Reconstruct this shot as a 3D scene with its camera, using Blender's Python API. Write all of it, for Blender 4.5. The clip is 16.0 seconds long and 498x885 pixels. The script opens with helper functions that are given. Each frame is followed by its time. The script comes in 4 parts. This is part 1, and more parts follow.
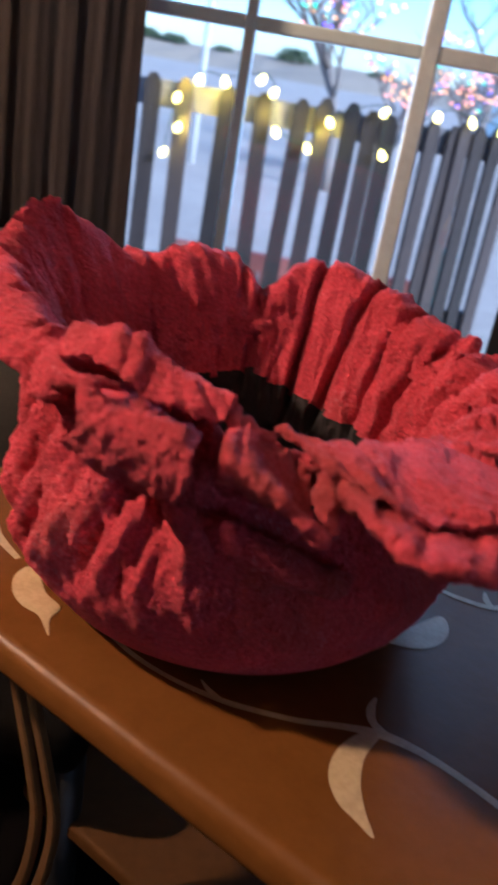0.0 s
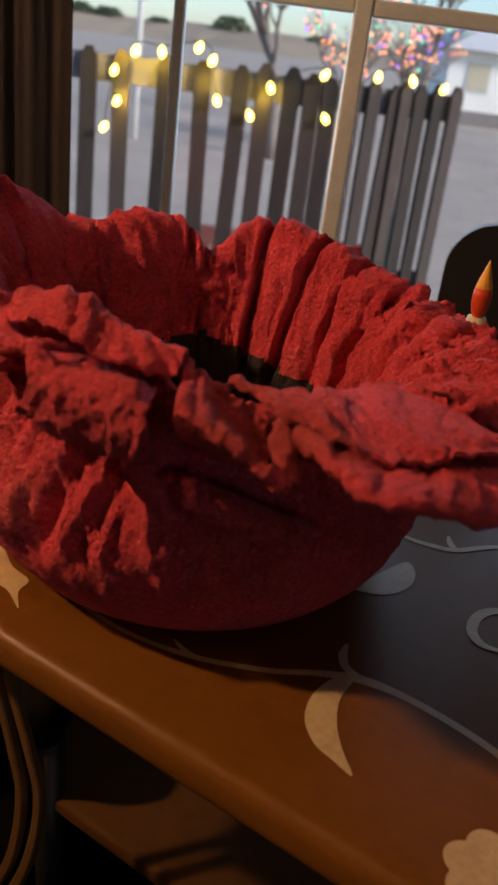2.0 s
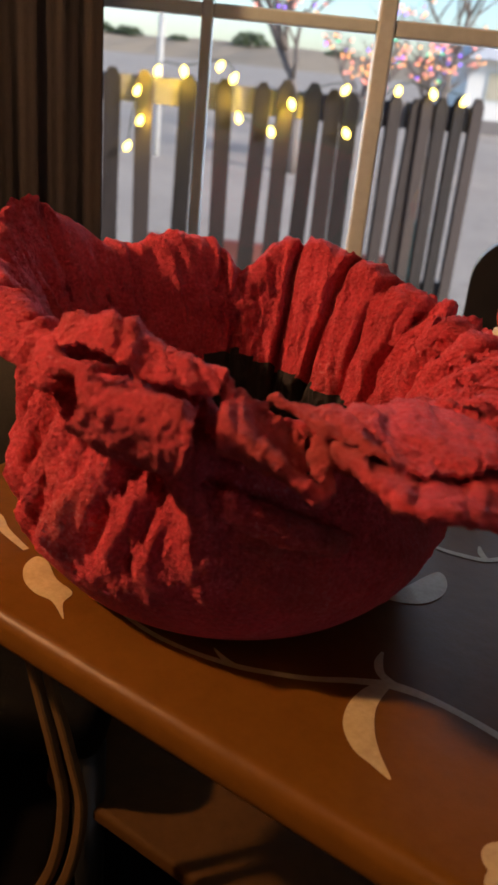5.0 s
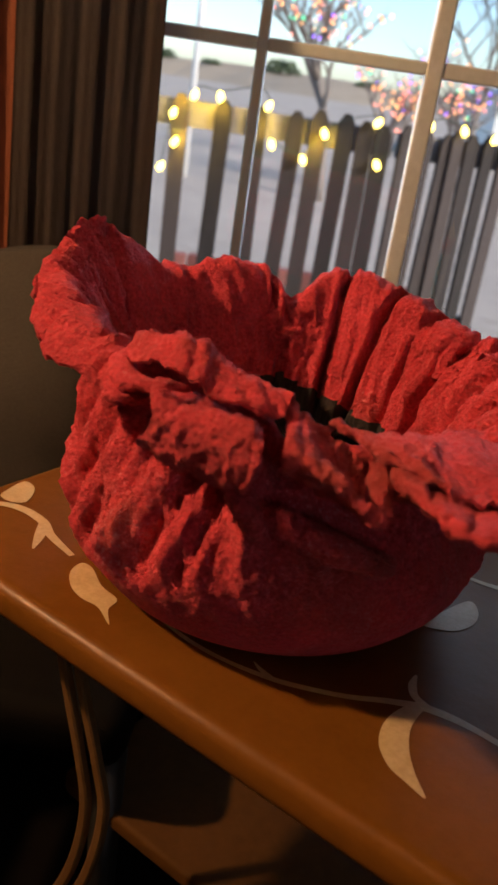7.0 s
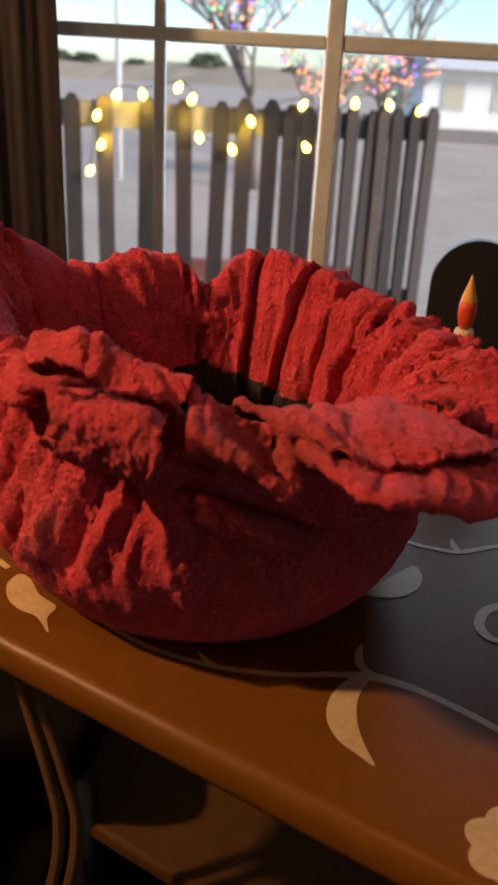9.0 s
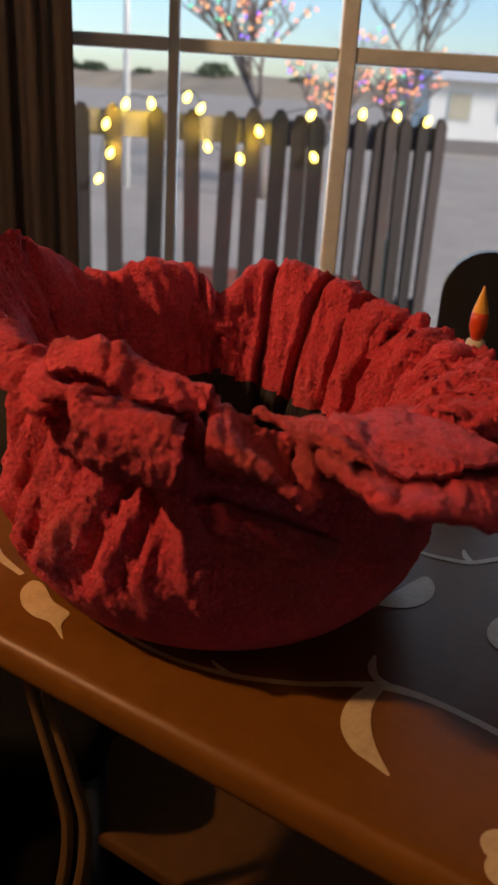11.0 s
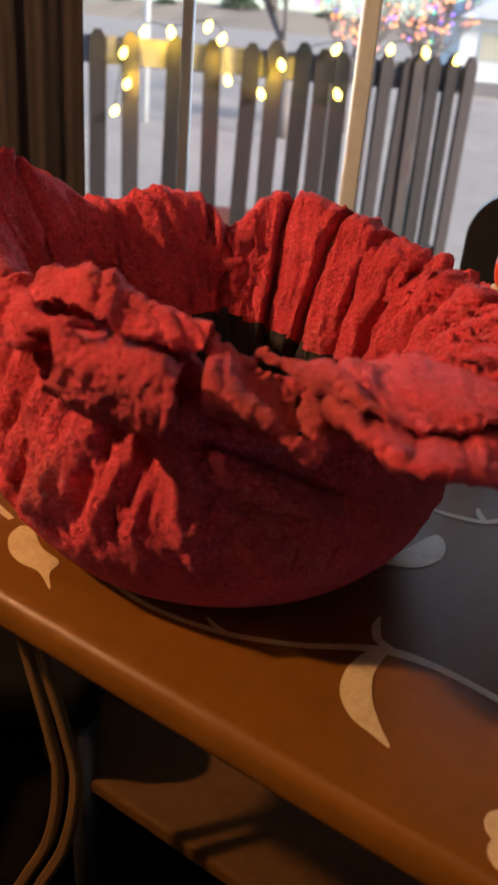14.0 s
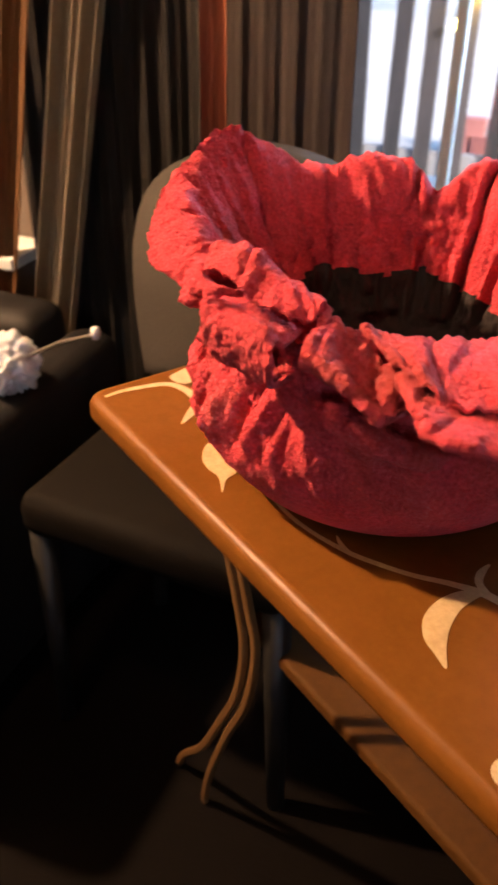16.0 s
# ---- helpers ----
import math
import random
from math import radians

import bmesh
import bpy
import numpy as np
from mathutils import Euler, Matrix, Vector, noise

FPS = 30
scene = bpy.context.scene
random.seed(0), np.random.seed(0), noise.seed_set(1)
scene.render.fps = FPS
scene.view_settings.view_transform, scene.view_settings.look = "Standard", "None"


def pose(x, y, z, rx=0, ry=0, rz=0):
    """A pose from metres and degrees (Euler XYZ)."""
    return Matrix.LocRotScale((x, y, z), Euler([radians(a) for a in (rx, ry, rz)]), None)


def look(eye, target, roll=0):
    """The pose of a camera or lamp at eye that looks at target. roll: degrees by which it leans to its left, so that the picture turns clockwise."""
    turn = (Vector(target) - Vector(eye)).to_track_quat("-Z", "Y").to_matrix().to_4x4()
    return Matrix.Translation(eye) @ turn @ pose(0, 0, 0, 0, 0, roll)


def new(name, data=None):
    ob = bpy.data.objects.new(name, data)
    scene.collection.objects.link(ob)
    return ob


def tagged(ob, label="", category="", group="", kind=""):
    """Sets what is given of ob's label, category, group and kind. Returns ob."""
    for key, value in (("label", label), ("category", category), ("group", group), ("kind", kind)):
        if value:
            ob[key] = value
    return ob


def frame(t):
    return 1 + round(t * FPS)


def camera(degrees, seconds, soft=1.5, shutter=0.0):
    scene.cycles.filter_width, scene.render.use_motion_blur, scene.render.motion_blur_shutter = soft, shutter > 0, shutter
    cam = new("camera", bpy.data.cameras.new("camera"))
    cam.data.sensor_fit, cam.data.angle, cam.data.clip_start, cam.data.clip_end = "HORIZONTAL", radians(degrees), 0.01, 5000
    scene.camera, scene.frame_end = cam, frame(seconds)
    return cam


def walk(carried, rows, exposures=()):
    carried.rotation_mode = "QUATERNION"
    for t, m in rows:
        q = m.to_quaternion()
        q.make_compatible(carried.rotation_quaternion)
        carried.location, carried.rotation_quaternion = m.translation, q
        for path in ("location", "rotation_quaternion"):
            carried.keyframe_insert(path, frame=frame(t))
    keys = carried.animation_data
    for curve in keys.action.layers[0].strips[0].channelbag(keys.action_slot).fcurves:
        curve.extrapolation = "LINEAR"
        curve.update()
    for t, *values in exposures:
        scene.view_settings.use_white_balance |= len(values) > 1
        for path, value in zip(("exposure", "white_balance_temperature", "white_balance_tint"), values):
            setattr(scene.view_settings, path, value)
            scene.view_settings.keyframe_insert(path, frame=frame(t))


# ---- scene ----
cam = camera(33.0, 16.0, soft=2.6, shutter=0.5)
cam.data.dof.use_dof, cam.data.dof.focus_distance, cam.data.dof.aperture_fstop = True, 0.66, 14.0
PATH = [
    (0, (0.121, 0.025, 1.088), (0.089, 1.857, 0.286), 10.1),
    (0.5, (0.121, 0.03, 1.07), (0.215, 1.841, 0.227), 9.2),
    (1, (0.116, 0.026, 1.067), (0.212, 1.825, 0.2), 9.0),
    (1.5, (0.123, 0.015, 1.076), (0.192, 1.826, 0.23), 8.1),
    (2, (0.127, 0.019, 1.079), (0.188, 1.83, 0.234), 7.4),
    (2.5, (0.117, 0.013, 1.08), (0.163, 1.822, 0.229), 7.6),
    (3, (0.125, 0.009, 1.083), (0.162, 1.822, 0.241), 6.7),
    (3.2, (0.122, 0.009, 1.084), (0.152, 1.819, 0.234), 6.7),
    (5.3, (0.117, -0.002, 1.089), (0.116, 1.825, 0.276), 5.9),
    (5.5, (0.104, -0.006, 1.092), (0.088, 1.824, 0.286), 7.1),
    (6, (0.088, -0.017, 1.091), (0.063, 1.819, 0.299), 8.3),
    (6.5, (0.086, -0.017, 1.09), (0.059, 1.825, 0.312), 9.0),
    (7, (0.09, -0.02, 1.092), (0.062, 1.822, 0.313), 8.8),
    (7.5, (0.109, -0.009, 1.087), (0.083, 1.825, 0.291), 6.7),
    (8, (0.119, -0.011, 1.086), (0.119, 1.824, 0.291), 4.4),
    (8.5, (0.122, -0.011, 1.085), (0.151, 1.823, 0.288), 3.7),
    (9, (0.125, -0.016, 1.088), (0.172, 1.822, 0.303), 3.2),
    (9.2, (0.125, -0.018, 1.088), (0.16, 1.817, 0.293), 2.8),
    (11.3, (0.116, -0.018, 1.089), (0.158, 1.829, 0.323), 3.8),
    (11.5, (0.119, -0.006, 1.086), (0.164, 1.837, 0.308), 3.9),
    (12, (0.125, 0.005, 1.075), (0.16, 1.833, 0.264), 3.8),
    (12.5, (0.128, 0.011, 1.073), (0.166, 1.813, 0.206), 4.2),
    (13, (0.112, -0.003, 1.08), (0.121, 1.791, 0.196), 4.6),
    (13.5, (0.118, 0.022, 1.07), (0.133, 1.797, 0.149), 5.2),
    (14, (0.123, 0.02, 1.073), (0.141, 1.812, 0.186), 5.2),
    (14.5, (0.118, -0.011, 1.097), (0.11, 1.802, 0.254), 5.3),
    (15, (0.176, -0.037, 1.127), (-0.025, 1.749, 0.251), 6.7),
    (15.3, (0.194, -0.042, 1.13), (-0.23, 1.657, 0.163), 3.3),
    (15.5, (0.205, -0.051, 1.136), (-0.316, 1.607, 0.147), 2.3),
    (15.7, (0.23, -0.04, 1.135), (-0.344, 1.568, 0.093), 1.3),
    (16, (0.251, -0.038, 1.145), (-0.413, 1.503, 0.057), 0.6),
]
EXPOSURES = [(0, 1.6, 4600, 8), (0.5, 0.85, 5600, 10), (1.0, 1.6, 5800, 10), (1.5, 0.85, 6200, 10), (2.5, 0.82, 6300, 10), (3.2, 1.05, 6400, 10), (5.5, 1.15, 6500, 10), (7, 1.25, 6500, 10), (9.2, 1.2, 6500, 10),
             (11.5, 0.75, 6500, 10), (12, 1.3, 6500, 10), (12.5, 1.65, 6500, 10), (13.5, 1.75, 6400, 10), (14, 1.45, 6400, 10), (14.5, 0.9, 6300, 10), (15, 1.25, 6200, 10), (15.5, 2.6, 6300, 10), (16, 2.8, 5900, 10)]
walk(cam, [(t, look(eye, target, roll)) for t, eye, target, roll in PATH], EXPOSURES)

# ---- light ----
world = bpy.data.worlds.new("dusk")
scene.world = world
world.use_nodes = True
wn = world.node_tree
sky = wn.nodes.new("ShaderNodeTexSky")
sky.sky_type = "NISHITA"
sky.sun_disc = False
sky.sun_elevation, sky.sun_rotation = radians(26), radians(119)
sky.air_density, sky.dust_density = 1.0, 0.8
sky.ozone_density = 4.0
wn.links.new(sky.outputs[0], wn.nodes["Background"].inputs[0])
wn.nodes["Background"].inputs[1].default_value = 0.118

sun = new("sun", bpy.data.lights.new("sun", "SUN"))
sun.data.energy, sun.data.angle, sun.data.color = 2.3, radians(14), (1.0, 0.9, 0.8)
sun.matrix_world = look((18, -10, 10), (0, 0, 0))

# weak warm fill added overhead, where no lamp is known
FILL = Vector((-0.26, -0.05, 2.12))
bulb = new("overhead_fill_light", bpy.data.lights.new("overhead_fill_light", "POINT"))
bulb.data.energy, bulb.data.shadow_soft_size, bulb.data.color = 4.0, 0.03, (1.0, 0.62, 0.33)
bulb.location = FILL

SIDE = Vector((-1.40, 0.443, 1.91))
side = new("floor_lamp_light", bpy.data.lights.new("floor_lamp_light", "POINT"))
side.data.energy, side.data.shadow_soft_size, side.data.color = 66, 0.04, (1.0, 0.56, 0.27)
side.location = SIDE

# an area lamp in the window's opening, for the sky's light
win_light = new("window_sky_light", bpy.data.lights.new("window_sky_light", "AREA"))
win_light.data.shape, win_light.data.size, win_light.data.size_y = "RECTANGLE", 1.1, 0.7
win_light.data.energy, win_light.data.color = 2.2, (0.78, 0.86, 1.0)
win_light.matrix_world = look((0.2, 1.5, 1.2), (0.2, 0.2, 1.0))
# fill lamp added behind the camera, at an unseen window made for it
back_fill = new("back_fill_light", bpy.data.lights.new("back_fill_light", "AREA"))
back_fill.data.shape, back_fill.data.size, back_fill.data.size_y = "RECTANGLE", 0.7, 1.0
back_fill.data.energy, back_fill.data.color = 1.2, (1.0, 0.93, 0.86)
back_fill.matrix_world = look((2.1, -2.72, 1.45), (0.2, 0.6, 0.9))


# ---- materials ----
def material(name, dark, light, scale=8.0, rough=0.6, bump=0.0, bump_scale=60.0, metal=0.0, fine=None, stretch=(1, 1, 1),
             island=0.0, coat=0.0, rough_var=0.08, spec=0.5):
    """Two colours mixed by a coarse and a fine noise, with relief; coordinates are in metres."""
    m = bpy.data.materials.new(name)
    m.use_nodes = True
    nt = m.node_tree
    bsdf = nt.nodes["Principled BSDF"]
    co = nt.nodes.new("ShaderNodeTexCoord")
    mp = nt.nodes.new("ShaderNodeMapping")
    mp.inputs["Scale"].default_value = stretch
    nt.links.new(co.outputs["Object"], mp.inputs["Vector"])

    def noise_node(s, detail):
        n = nt.nodes.new("ShaderNodeTexNoise")
        n.inputs["Scale"].default_value, n.inputs["Detail"].default_value = s, detail
        n.inputs["Roughness"].default_value = 0.6
        nt.links.new(mp.outputs[0], n.inputs["Vector"])
        return n
    a, b = noise_node(scale, 4), noise_node(fine or scale * 9, 5)
    add = nt.nodes.new("ShaderNodeMath")
    add.operation = "MULTIPLY_ADD"
    nt.links.new(b.outputs["Fac"], add.inputs[0])
    add.inputs[1].default_value = 0.5
    half = nt.nodes.new("ShaderNodeMath")
    half.operation = "MULTIPLY"
    nt.links.new(a.outputs["Fac"], half.inputs[0])
    half.inputs[1].default_value = 0.5
    nt.links.new(half.outputs[0], add.inputs[2])
    ramp = nt.nodes.new("ShaderNodeValToRGB")
    ramp.color_ramp.elements[0].position, ramp.color_ramp.elements[0].color = 0.34, (*dark, 1)
    ramp.color_ramp.elements[1].position, ramp.color_ramp.elements[1].color = 0.66, (*light, 1)
    if island:
        info = nt.nodes.new("ShaderNodeObjectInfo")
        more = nt.nodes.new("ShaderNodeMath")
        more.operation = "MULTIPLY_ADD"
        nt.links.new(info.outputs["Random"], more.inputs[0])
        more.inputs[1].default_value = island
        nt.links.new(add.outputs[0], more.inputs[2])
        sub = nt.nodes.new("ShaderNodeMath")
        sub.operation = "SUBTRACT"
        nt.links.new(more.outputs[0], sub.inputs[0])
        sub.inputs[1].default_value = island / 2
        nt.links.new(sub.outputs[0], ramp.inputs[0])
    else:
        nt.links.new(add.outputs[0], ramp.inputs[0])
    nt.links.new(ramp.outputs[0], bsdf.inputs["Base Color"])
    rr = nt.nodes.new("ShaderNodeMapRange")
    rr.inputs["To Min"].default_value, rr.inputs["To Max"].default_value = max(0.02, rough - rough_var), min(1, rough + rough_var)
    nt.links.new(a.outputs["Fac"], rr.inputs["Value"])
    nt.links.new(rr.outputs[0], bsdf.inputs["Roughness"])
    bsdf.inputs["Metallic"].default_value = metal
    bsdf.inputs["Coat Weight"].default_value = coat
    bsdf.inputs["Specular IOR Level"].default_value = spec
    if bump:
        c = noise_node(bump_scale, 6)
        bp = nt.nodes.new("ShaderNodeBump")
        bp.inputs["Strength"].default_value, bp.inputs["Distance"].default_value = 1.0, bump
        nt.links.new(c.outputs["Fac"], bp.inputs["Height"])
        nt.links.new(bp.outputs[0], bsdf.inputs["Normal"])
    return m


def glow(name, colour, strength):
    m = bpy.data.materials.new(name)
    m.use_nodes = True
    bsdf = m.node_tree.nodes["Principled BSDF"]
    bsdf.inputs["Base Color"].default_value = (*colour, 1)
    bsdf.inputs["Emission Color"].default_value = (*colour, 1)
    bsdf.inputs["Emission Strength"].default_value = strength
    return m


def towel_cement():
    """Red dyed cement over cloth: crusty relief at two scales, paler crumbs on the high spots, brown stains."""
    m = material("red_cement_cloth", (0.50, 0.013, 0.026), (0.88, 0.064, 0.100), scale=13, fine=330, rough=0.88, rough_var=0.07)
    nt = m.node_tree
    bsdf = nt.nodes["Principled BSDF"]
    bsdf.inputs["Sheen Weight"].default_value, bsdf.inputs["Sheen Roughness"].default_value = 0.15, 0.45
    bsdf.inputs["Sheen Tint"].default_value = (1.0, 0.45, 0.58, 1)
    cr = nt.nodes["Color Ramp"].color_ramp
    cr.elements[1].position = 0.58
    pale = cr.elements.new(0.68)
    pale.color = (0.88, 0.20, 0.27, 1)
    co = nt.nodes.new("ShaderNodeTexCoord")
    heights = []
    for scale, amount in ((55, 0.35), (240, 0.6), (700, 0.5)):
        n = nt.nodes.new("ShaderNodeTexNoise")
        n.inputs["Scale"].default_value, n.inputs["Detail"].default_value, n.inputs["Roughness"].default_value = scale, 5, 0.65
        nt.links.new(co.outputs["Object"], n.inputs["Vector"])
        mul = nt.nodes.new("ShaderNodeMath")
        mul.operation = "MULTIPLY"
        mul.inputs[1].default_value = amount
        nt.links.new(n.outputs["Fac"], mul.inputs[0])
        heights.append(mul)
    vor = nt.nodes.new("ShaderNodeTexVoronoi")
    vor.inputs["Scale"].default_value = 260
    nt.links.new(co.outputs["Object"], vor.inputs["Vector"])
    vm = nt.nodes.new("ShaderNodeMath")
    vm.operation = "MULTIPLY"
    vm.inputs[1].default_value = -0.35
    nt.links.new(vor.outputs["Distance"], vm.inputs[0])
    heights.append(vm)
    total = heights[0]
    for h in heights[1:]:
        s = nt.nodes.new("ShaderNodeMath")
        s.operation = "ADD"
        nt.links.new(total.outputs[0], s.inputs[0])
        nt.links.new(h.outputs[0], s.inputs[1])
        total = s
    bp = nt.nodes.new("ShaderNodeBump")
    bp.inputs["Strength"].default_value, bp.inputs["Distance"].default_value = 1.0, 0.0068
    nt.links.new(total.outputs[0], bp.inputs["Height"])
    nt.links.new(bp.outputs[0], bsdf.inputs["Normal"])
    # brownish stains with soft edges
    st = nt.nodes.new("ShaderNodeTexNoise")
    st.inputs["Scale"].default_value, st.inputs["Detail"].default_value = 7.0, 3
    nt.links.new(co.outputs["Object"], st.inputs["Vector"])
    sr = nt.nodes.new("ShaderNodeMapRange")
    sr.inputs["From Min"].default_value, sr.inputs["From Max"].default_value = 0.53, 0.68
    sr.inputs["To Max"].default_value = 0.6
    nt.links.new(st.outputs["Fac"], sr.inputs["Value"])
    mix = nt.nodes.new("ShaderNodeMix")
    mix.data_type = "RGBA"
    nt.links.new(sr.outputs[0], mix.inputs["Factor"])
    nt.links.new(nt.nodes["Color Ramp"].outputs[0], mix.inputs["A"])
    mix.inputs["B"].default_value = (0.26, 0.040, 0.016, 1)
    nt.links.new(mix.outputs["Result"], bsdf.inputs["Base Color"])
    return m


M_RED = towel_cement()
# bare cement coloured near black, with the hollow's shade put into it
M_HOLLOW = material("shaded_cement", (0.014, 0.009, 0.0095), (0.026, 0.017, 0.018), scale=14, fine=150, rough=0.9, bump=0.003, bump_scale=120)
M_MUSTARD = material("mustard_paint", (0.124, 0.046, 0.0053), (0.160, 0.061, 0.0084), scale=5, fine=70, rough=0.36, bump=0.0005, bump_scale=45, spec=0.14)
# the tabletop's mustard, darkened: shade under the top is in the colour
M_SHELF = material("shaded_mustard_paint", (0.060, 0.026, 0.006), (0.090, 0.040, 0.010), scale=5, fine=70, rough=0.6, bump=0.0005, bump_scale=45, spec=0.05)
M_GOLD = material("old_gold_paint", (0.10, 0.048, 0.013), (0.15, 0.078, 0.026), scale=30, fine=200, rough=0.5)
M_BASE = material("apron_shade_paint", (0.006, 0.0045, 0.004), (0.012, 0.009, 0.007), scale=7, fine=80, spec=0.25, rough=0.6, bump=0.0006, bump_scale=50)
M_CREAM = material("cream_paint", (0.40, 0.29, 0.145), (0.56, 0.43, 0.24), scale=40, fine=260, rough=0.45, stretch=(1, 1, 1))
M_WALL = material("brown_wall", (0.10, 0.075, 0.06), (0.13, 0.10, 0.08), scale=3, rough=0.8, bump=0.001, bump_scale=120)
# colour made up for the unseen ceiling, dark to cut its bounced light
M_CEIL = material("dim_ceiling", (0.07, 0.05, 0.035), (0.11, 0.08, 0.055), scale=3, rough=0.9, bump=0.001, bump_scale=90)
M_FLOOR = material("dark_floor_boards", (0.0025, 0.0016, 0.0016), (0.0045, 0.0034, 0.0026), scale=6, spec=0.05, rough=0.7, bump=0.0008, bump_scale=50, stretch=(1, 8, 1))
M_FRAME = material("white_window_paint", (0.50, 0.54, 0.54), (0.64, 0.68, 0.67), scale=9, rough=0.45, bump=0.0004, bump_scale=80)
# window white tinted grey-green for the bars in the curtain's shade
M_BAR = material("shaded_bar_paint", (0.52, 0.60, 0.60), (0.62, 0.70, 0.69), scale=9, rough=0.5, bump=0.0004, bump_scale=80)
M_CURTAIN = material("dark_brown_curtain", (0.030, 0.021, 0.018), (0.062, 0.045, 0.039), scale=14, fine=160, rough=0.75, bump=0.0015, bump_scale=200, stretch=(6, 6, 0.35))
M_RUST = material("rust_curtain", (0.20, 0.055, 0.02), (0.30, 0.095, 0.04), scale=10, fine=120, rough=0.8, bump=0.001, bump_scale=160, stretch=(5, 5, 0.4))
M_TAUPE = material("taupe_curtain", (0.20, 0.165, 0.115), (0.32, 0.27, 0.20), scale=10, fine=120, rough=0.85, bump=0.001, bump_scale=160, stretch=(5, 5, 0.4))
M_GAP_SHADE = material("gap_shade_cloth", (0.006, 0.005, 0.005), (0.014, 0.011, 0.011), scale=14, fine=160, rough=0.8, bump=0.001, bump_scale=200, stretch=(6, 6, 0.35))
M_OCHRE = material("ochre_curtain", (0.13, 0.060, 0.020), (0.22, 0.110, 0.040), scale=10, fine=120, rough=0.8, bump=0.001, bump_scale=160, stretch=(5, 5, 0.4))
M_CHAIR = material("grey_upholstery", (0.027, 0.023, 0.019), (0.042, 0.036, 0.030), scale=12, fine=240, rough=0.9, bump=0.0012, bump_scale=320)
M_SEAT = material("dark_brown_vinyl", (0.0035, 0.0028, 0.002), (0.006, 0.0046, 0.0034), scale=12, fine=240, spec=0.08, rough=0.75, bump=0.0006, bump_scale=260)
M_BLACK = material("black_paint", (0.006, 0.006, 0.006), (0.012, 0.011, 0.010), scale=20, rough=0.5, bump=0.0003, bump_scale=90)
M_LEATHER = material("black_leather", (0.004, 0.004, 0.0045), (0.009, 0.0085, 0.0085), scale=14, spec=0.25, rough=0.6, bump=0.0008, bump_scale=220)
M_CANDLE = material("ivory_wax", (0.52, 0.42, 0.26), (0.66, 0.55, 0.36), scale=40, rough=0.5)
M_WHITE_FUR = material("white_fluff", (0.45, 0.50, 0.58), (0.75, 0.78, 0.84), scale=60, rough=0.9, bump=0.002, bump_scale=300)
M_STEEL = material("brushed_steel", (0.5, 0.5, 0.5), (0.62, 0.62, 0.62), scale=60, rough=0.3, metal=1.0)
M_RED_FELT = material("red_felt", (0.45, 0.01, 0.01), (0.6, 0.02, 0.015), scale=30, rough=0.8)
M_PICKET = material("weathered_brown_picket", (0.012, 0.0085, 0.0075), (0.052, 0.038, 0.034), scale=6, fine=70, rough=0.85, bump=0.002, bump_scale=60, stretch=(5, 5, 0.5), island=0.35)
M_RAIL = material("weathered_grey_rail", (0.15, 0.135, 0.13), (0.25, 0.225, 0.215), scale=6, fine=70, rough=0.85, bump=0.002, bump_scale=60, stretch=(0.5, 5, 5))
M_GROUND = material("pale_sand", (0.30, 0.25, 0.205), (0.46, 0.39, 0.32), scale=0.35, fine=5, rough=0.95, bump=0.01, bump_scale=9)
M_FIELD = material("dry_field", (0.27, 0.21, 0.14), (0.38, 0.30, 0.21), scale=0.05, fine=0.8, rough=0.95)
M_BARK = material("grey_bark", (0.15, 0.125, 0.11), (0.27, 0.23, 0.20), scale=14, rough=0.9, bump=0.004, bump_scale=40, stretch=(4, 4, 1))
M_LEAF = material("grey_green_leaves", (0.030, 0.050, 0.020), (0.075, 0.105, 0.045), scale=2, rough=0.7, island=0.2)
M_HOUSE = material("white_siding", (0.70, 0.69, 0.66), (0.80, 0.79, 0.76), scale=2, rough=0.7, bump=0.002, bump_scale=20)
M_ROOF = material("pale_roof", (0.55, 0.54, 0.53), (0.68, 0.67, 0.66), scale=2, rough=0.7, bump=0.004, bump_scale=30)
M_BLIND = material("tan_window_blind", (0.42, 0.38, 0.28), (0.52, 0.47, 0.36), scale=1, rough=0.5, rough_var=0.02)
M_TEAL = material("teal_plastic", (0.015, 0.10, 0.105), (0.025, 0.15, 0.155), scale=5, rough=0.45)
M_BRICK = material("red_brick", (0.17, 0.055, 0.045), (0.28, 0.10, 0.08), scale=9, rough=0.9, bump=0.003, bump_scale=60, island=0.3)
M_WIRE = material("dark_green_wire", (0.012, 0.02, 0.012), (0.02, 0.035, 0.02), scale=30, rough=0.6)
M_LED = glow("warm_bulb_glow", (1.0, 0.74, 0.12), 4.2)
M_FLAME = material("orange_flame_plastic", (0.62, 0.045, 0.012), (0.72, 0.085, 0.015), scale=50, rough=0.3, rough_var=0.05)
M_FLAME_TIP = material("yellow_flame_plastic", (0.72, 0.30, 0.02), (0.8, 0.42, 0.04), scale=50, rough=0.3, rough_var=0.05)
M_DOTS = {"pink": glow("pink_dot_glow", (1.0, 0.30, 0.22), 1.1), "orange": glow("orange_dot_glow", (1.0, 0.42, 0.16), 1.1),
          "violet": glow("violet_dot_glow", (0.32, 0.13, 1.0), 1.1), "green": glow("green_dot_glow", (0.12, 0.75, 0.4), 0.9)}


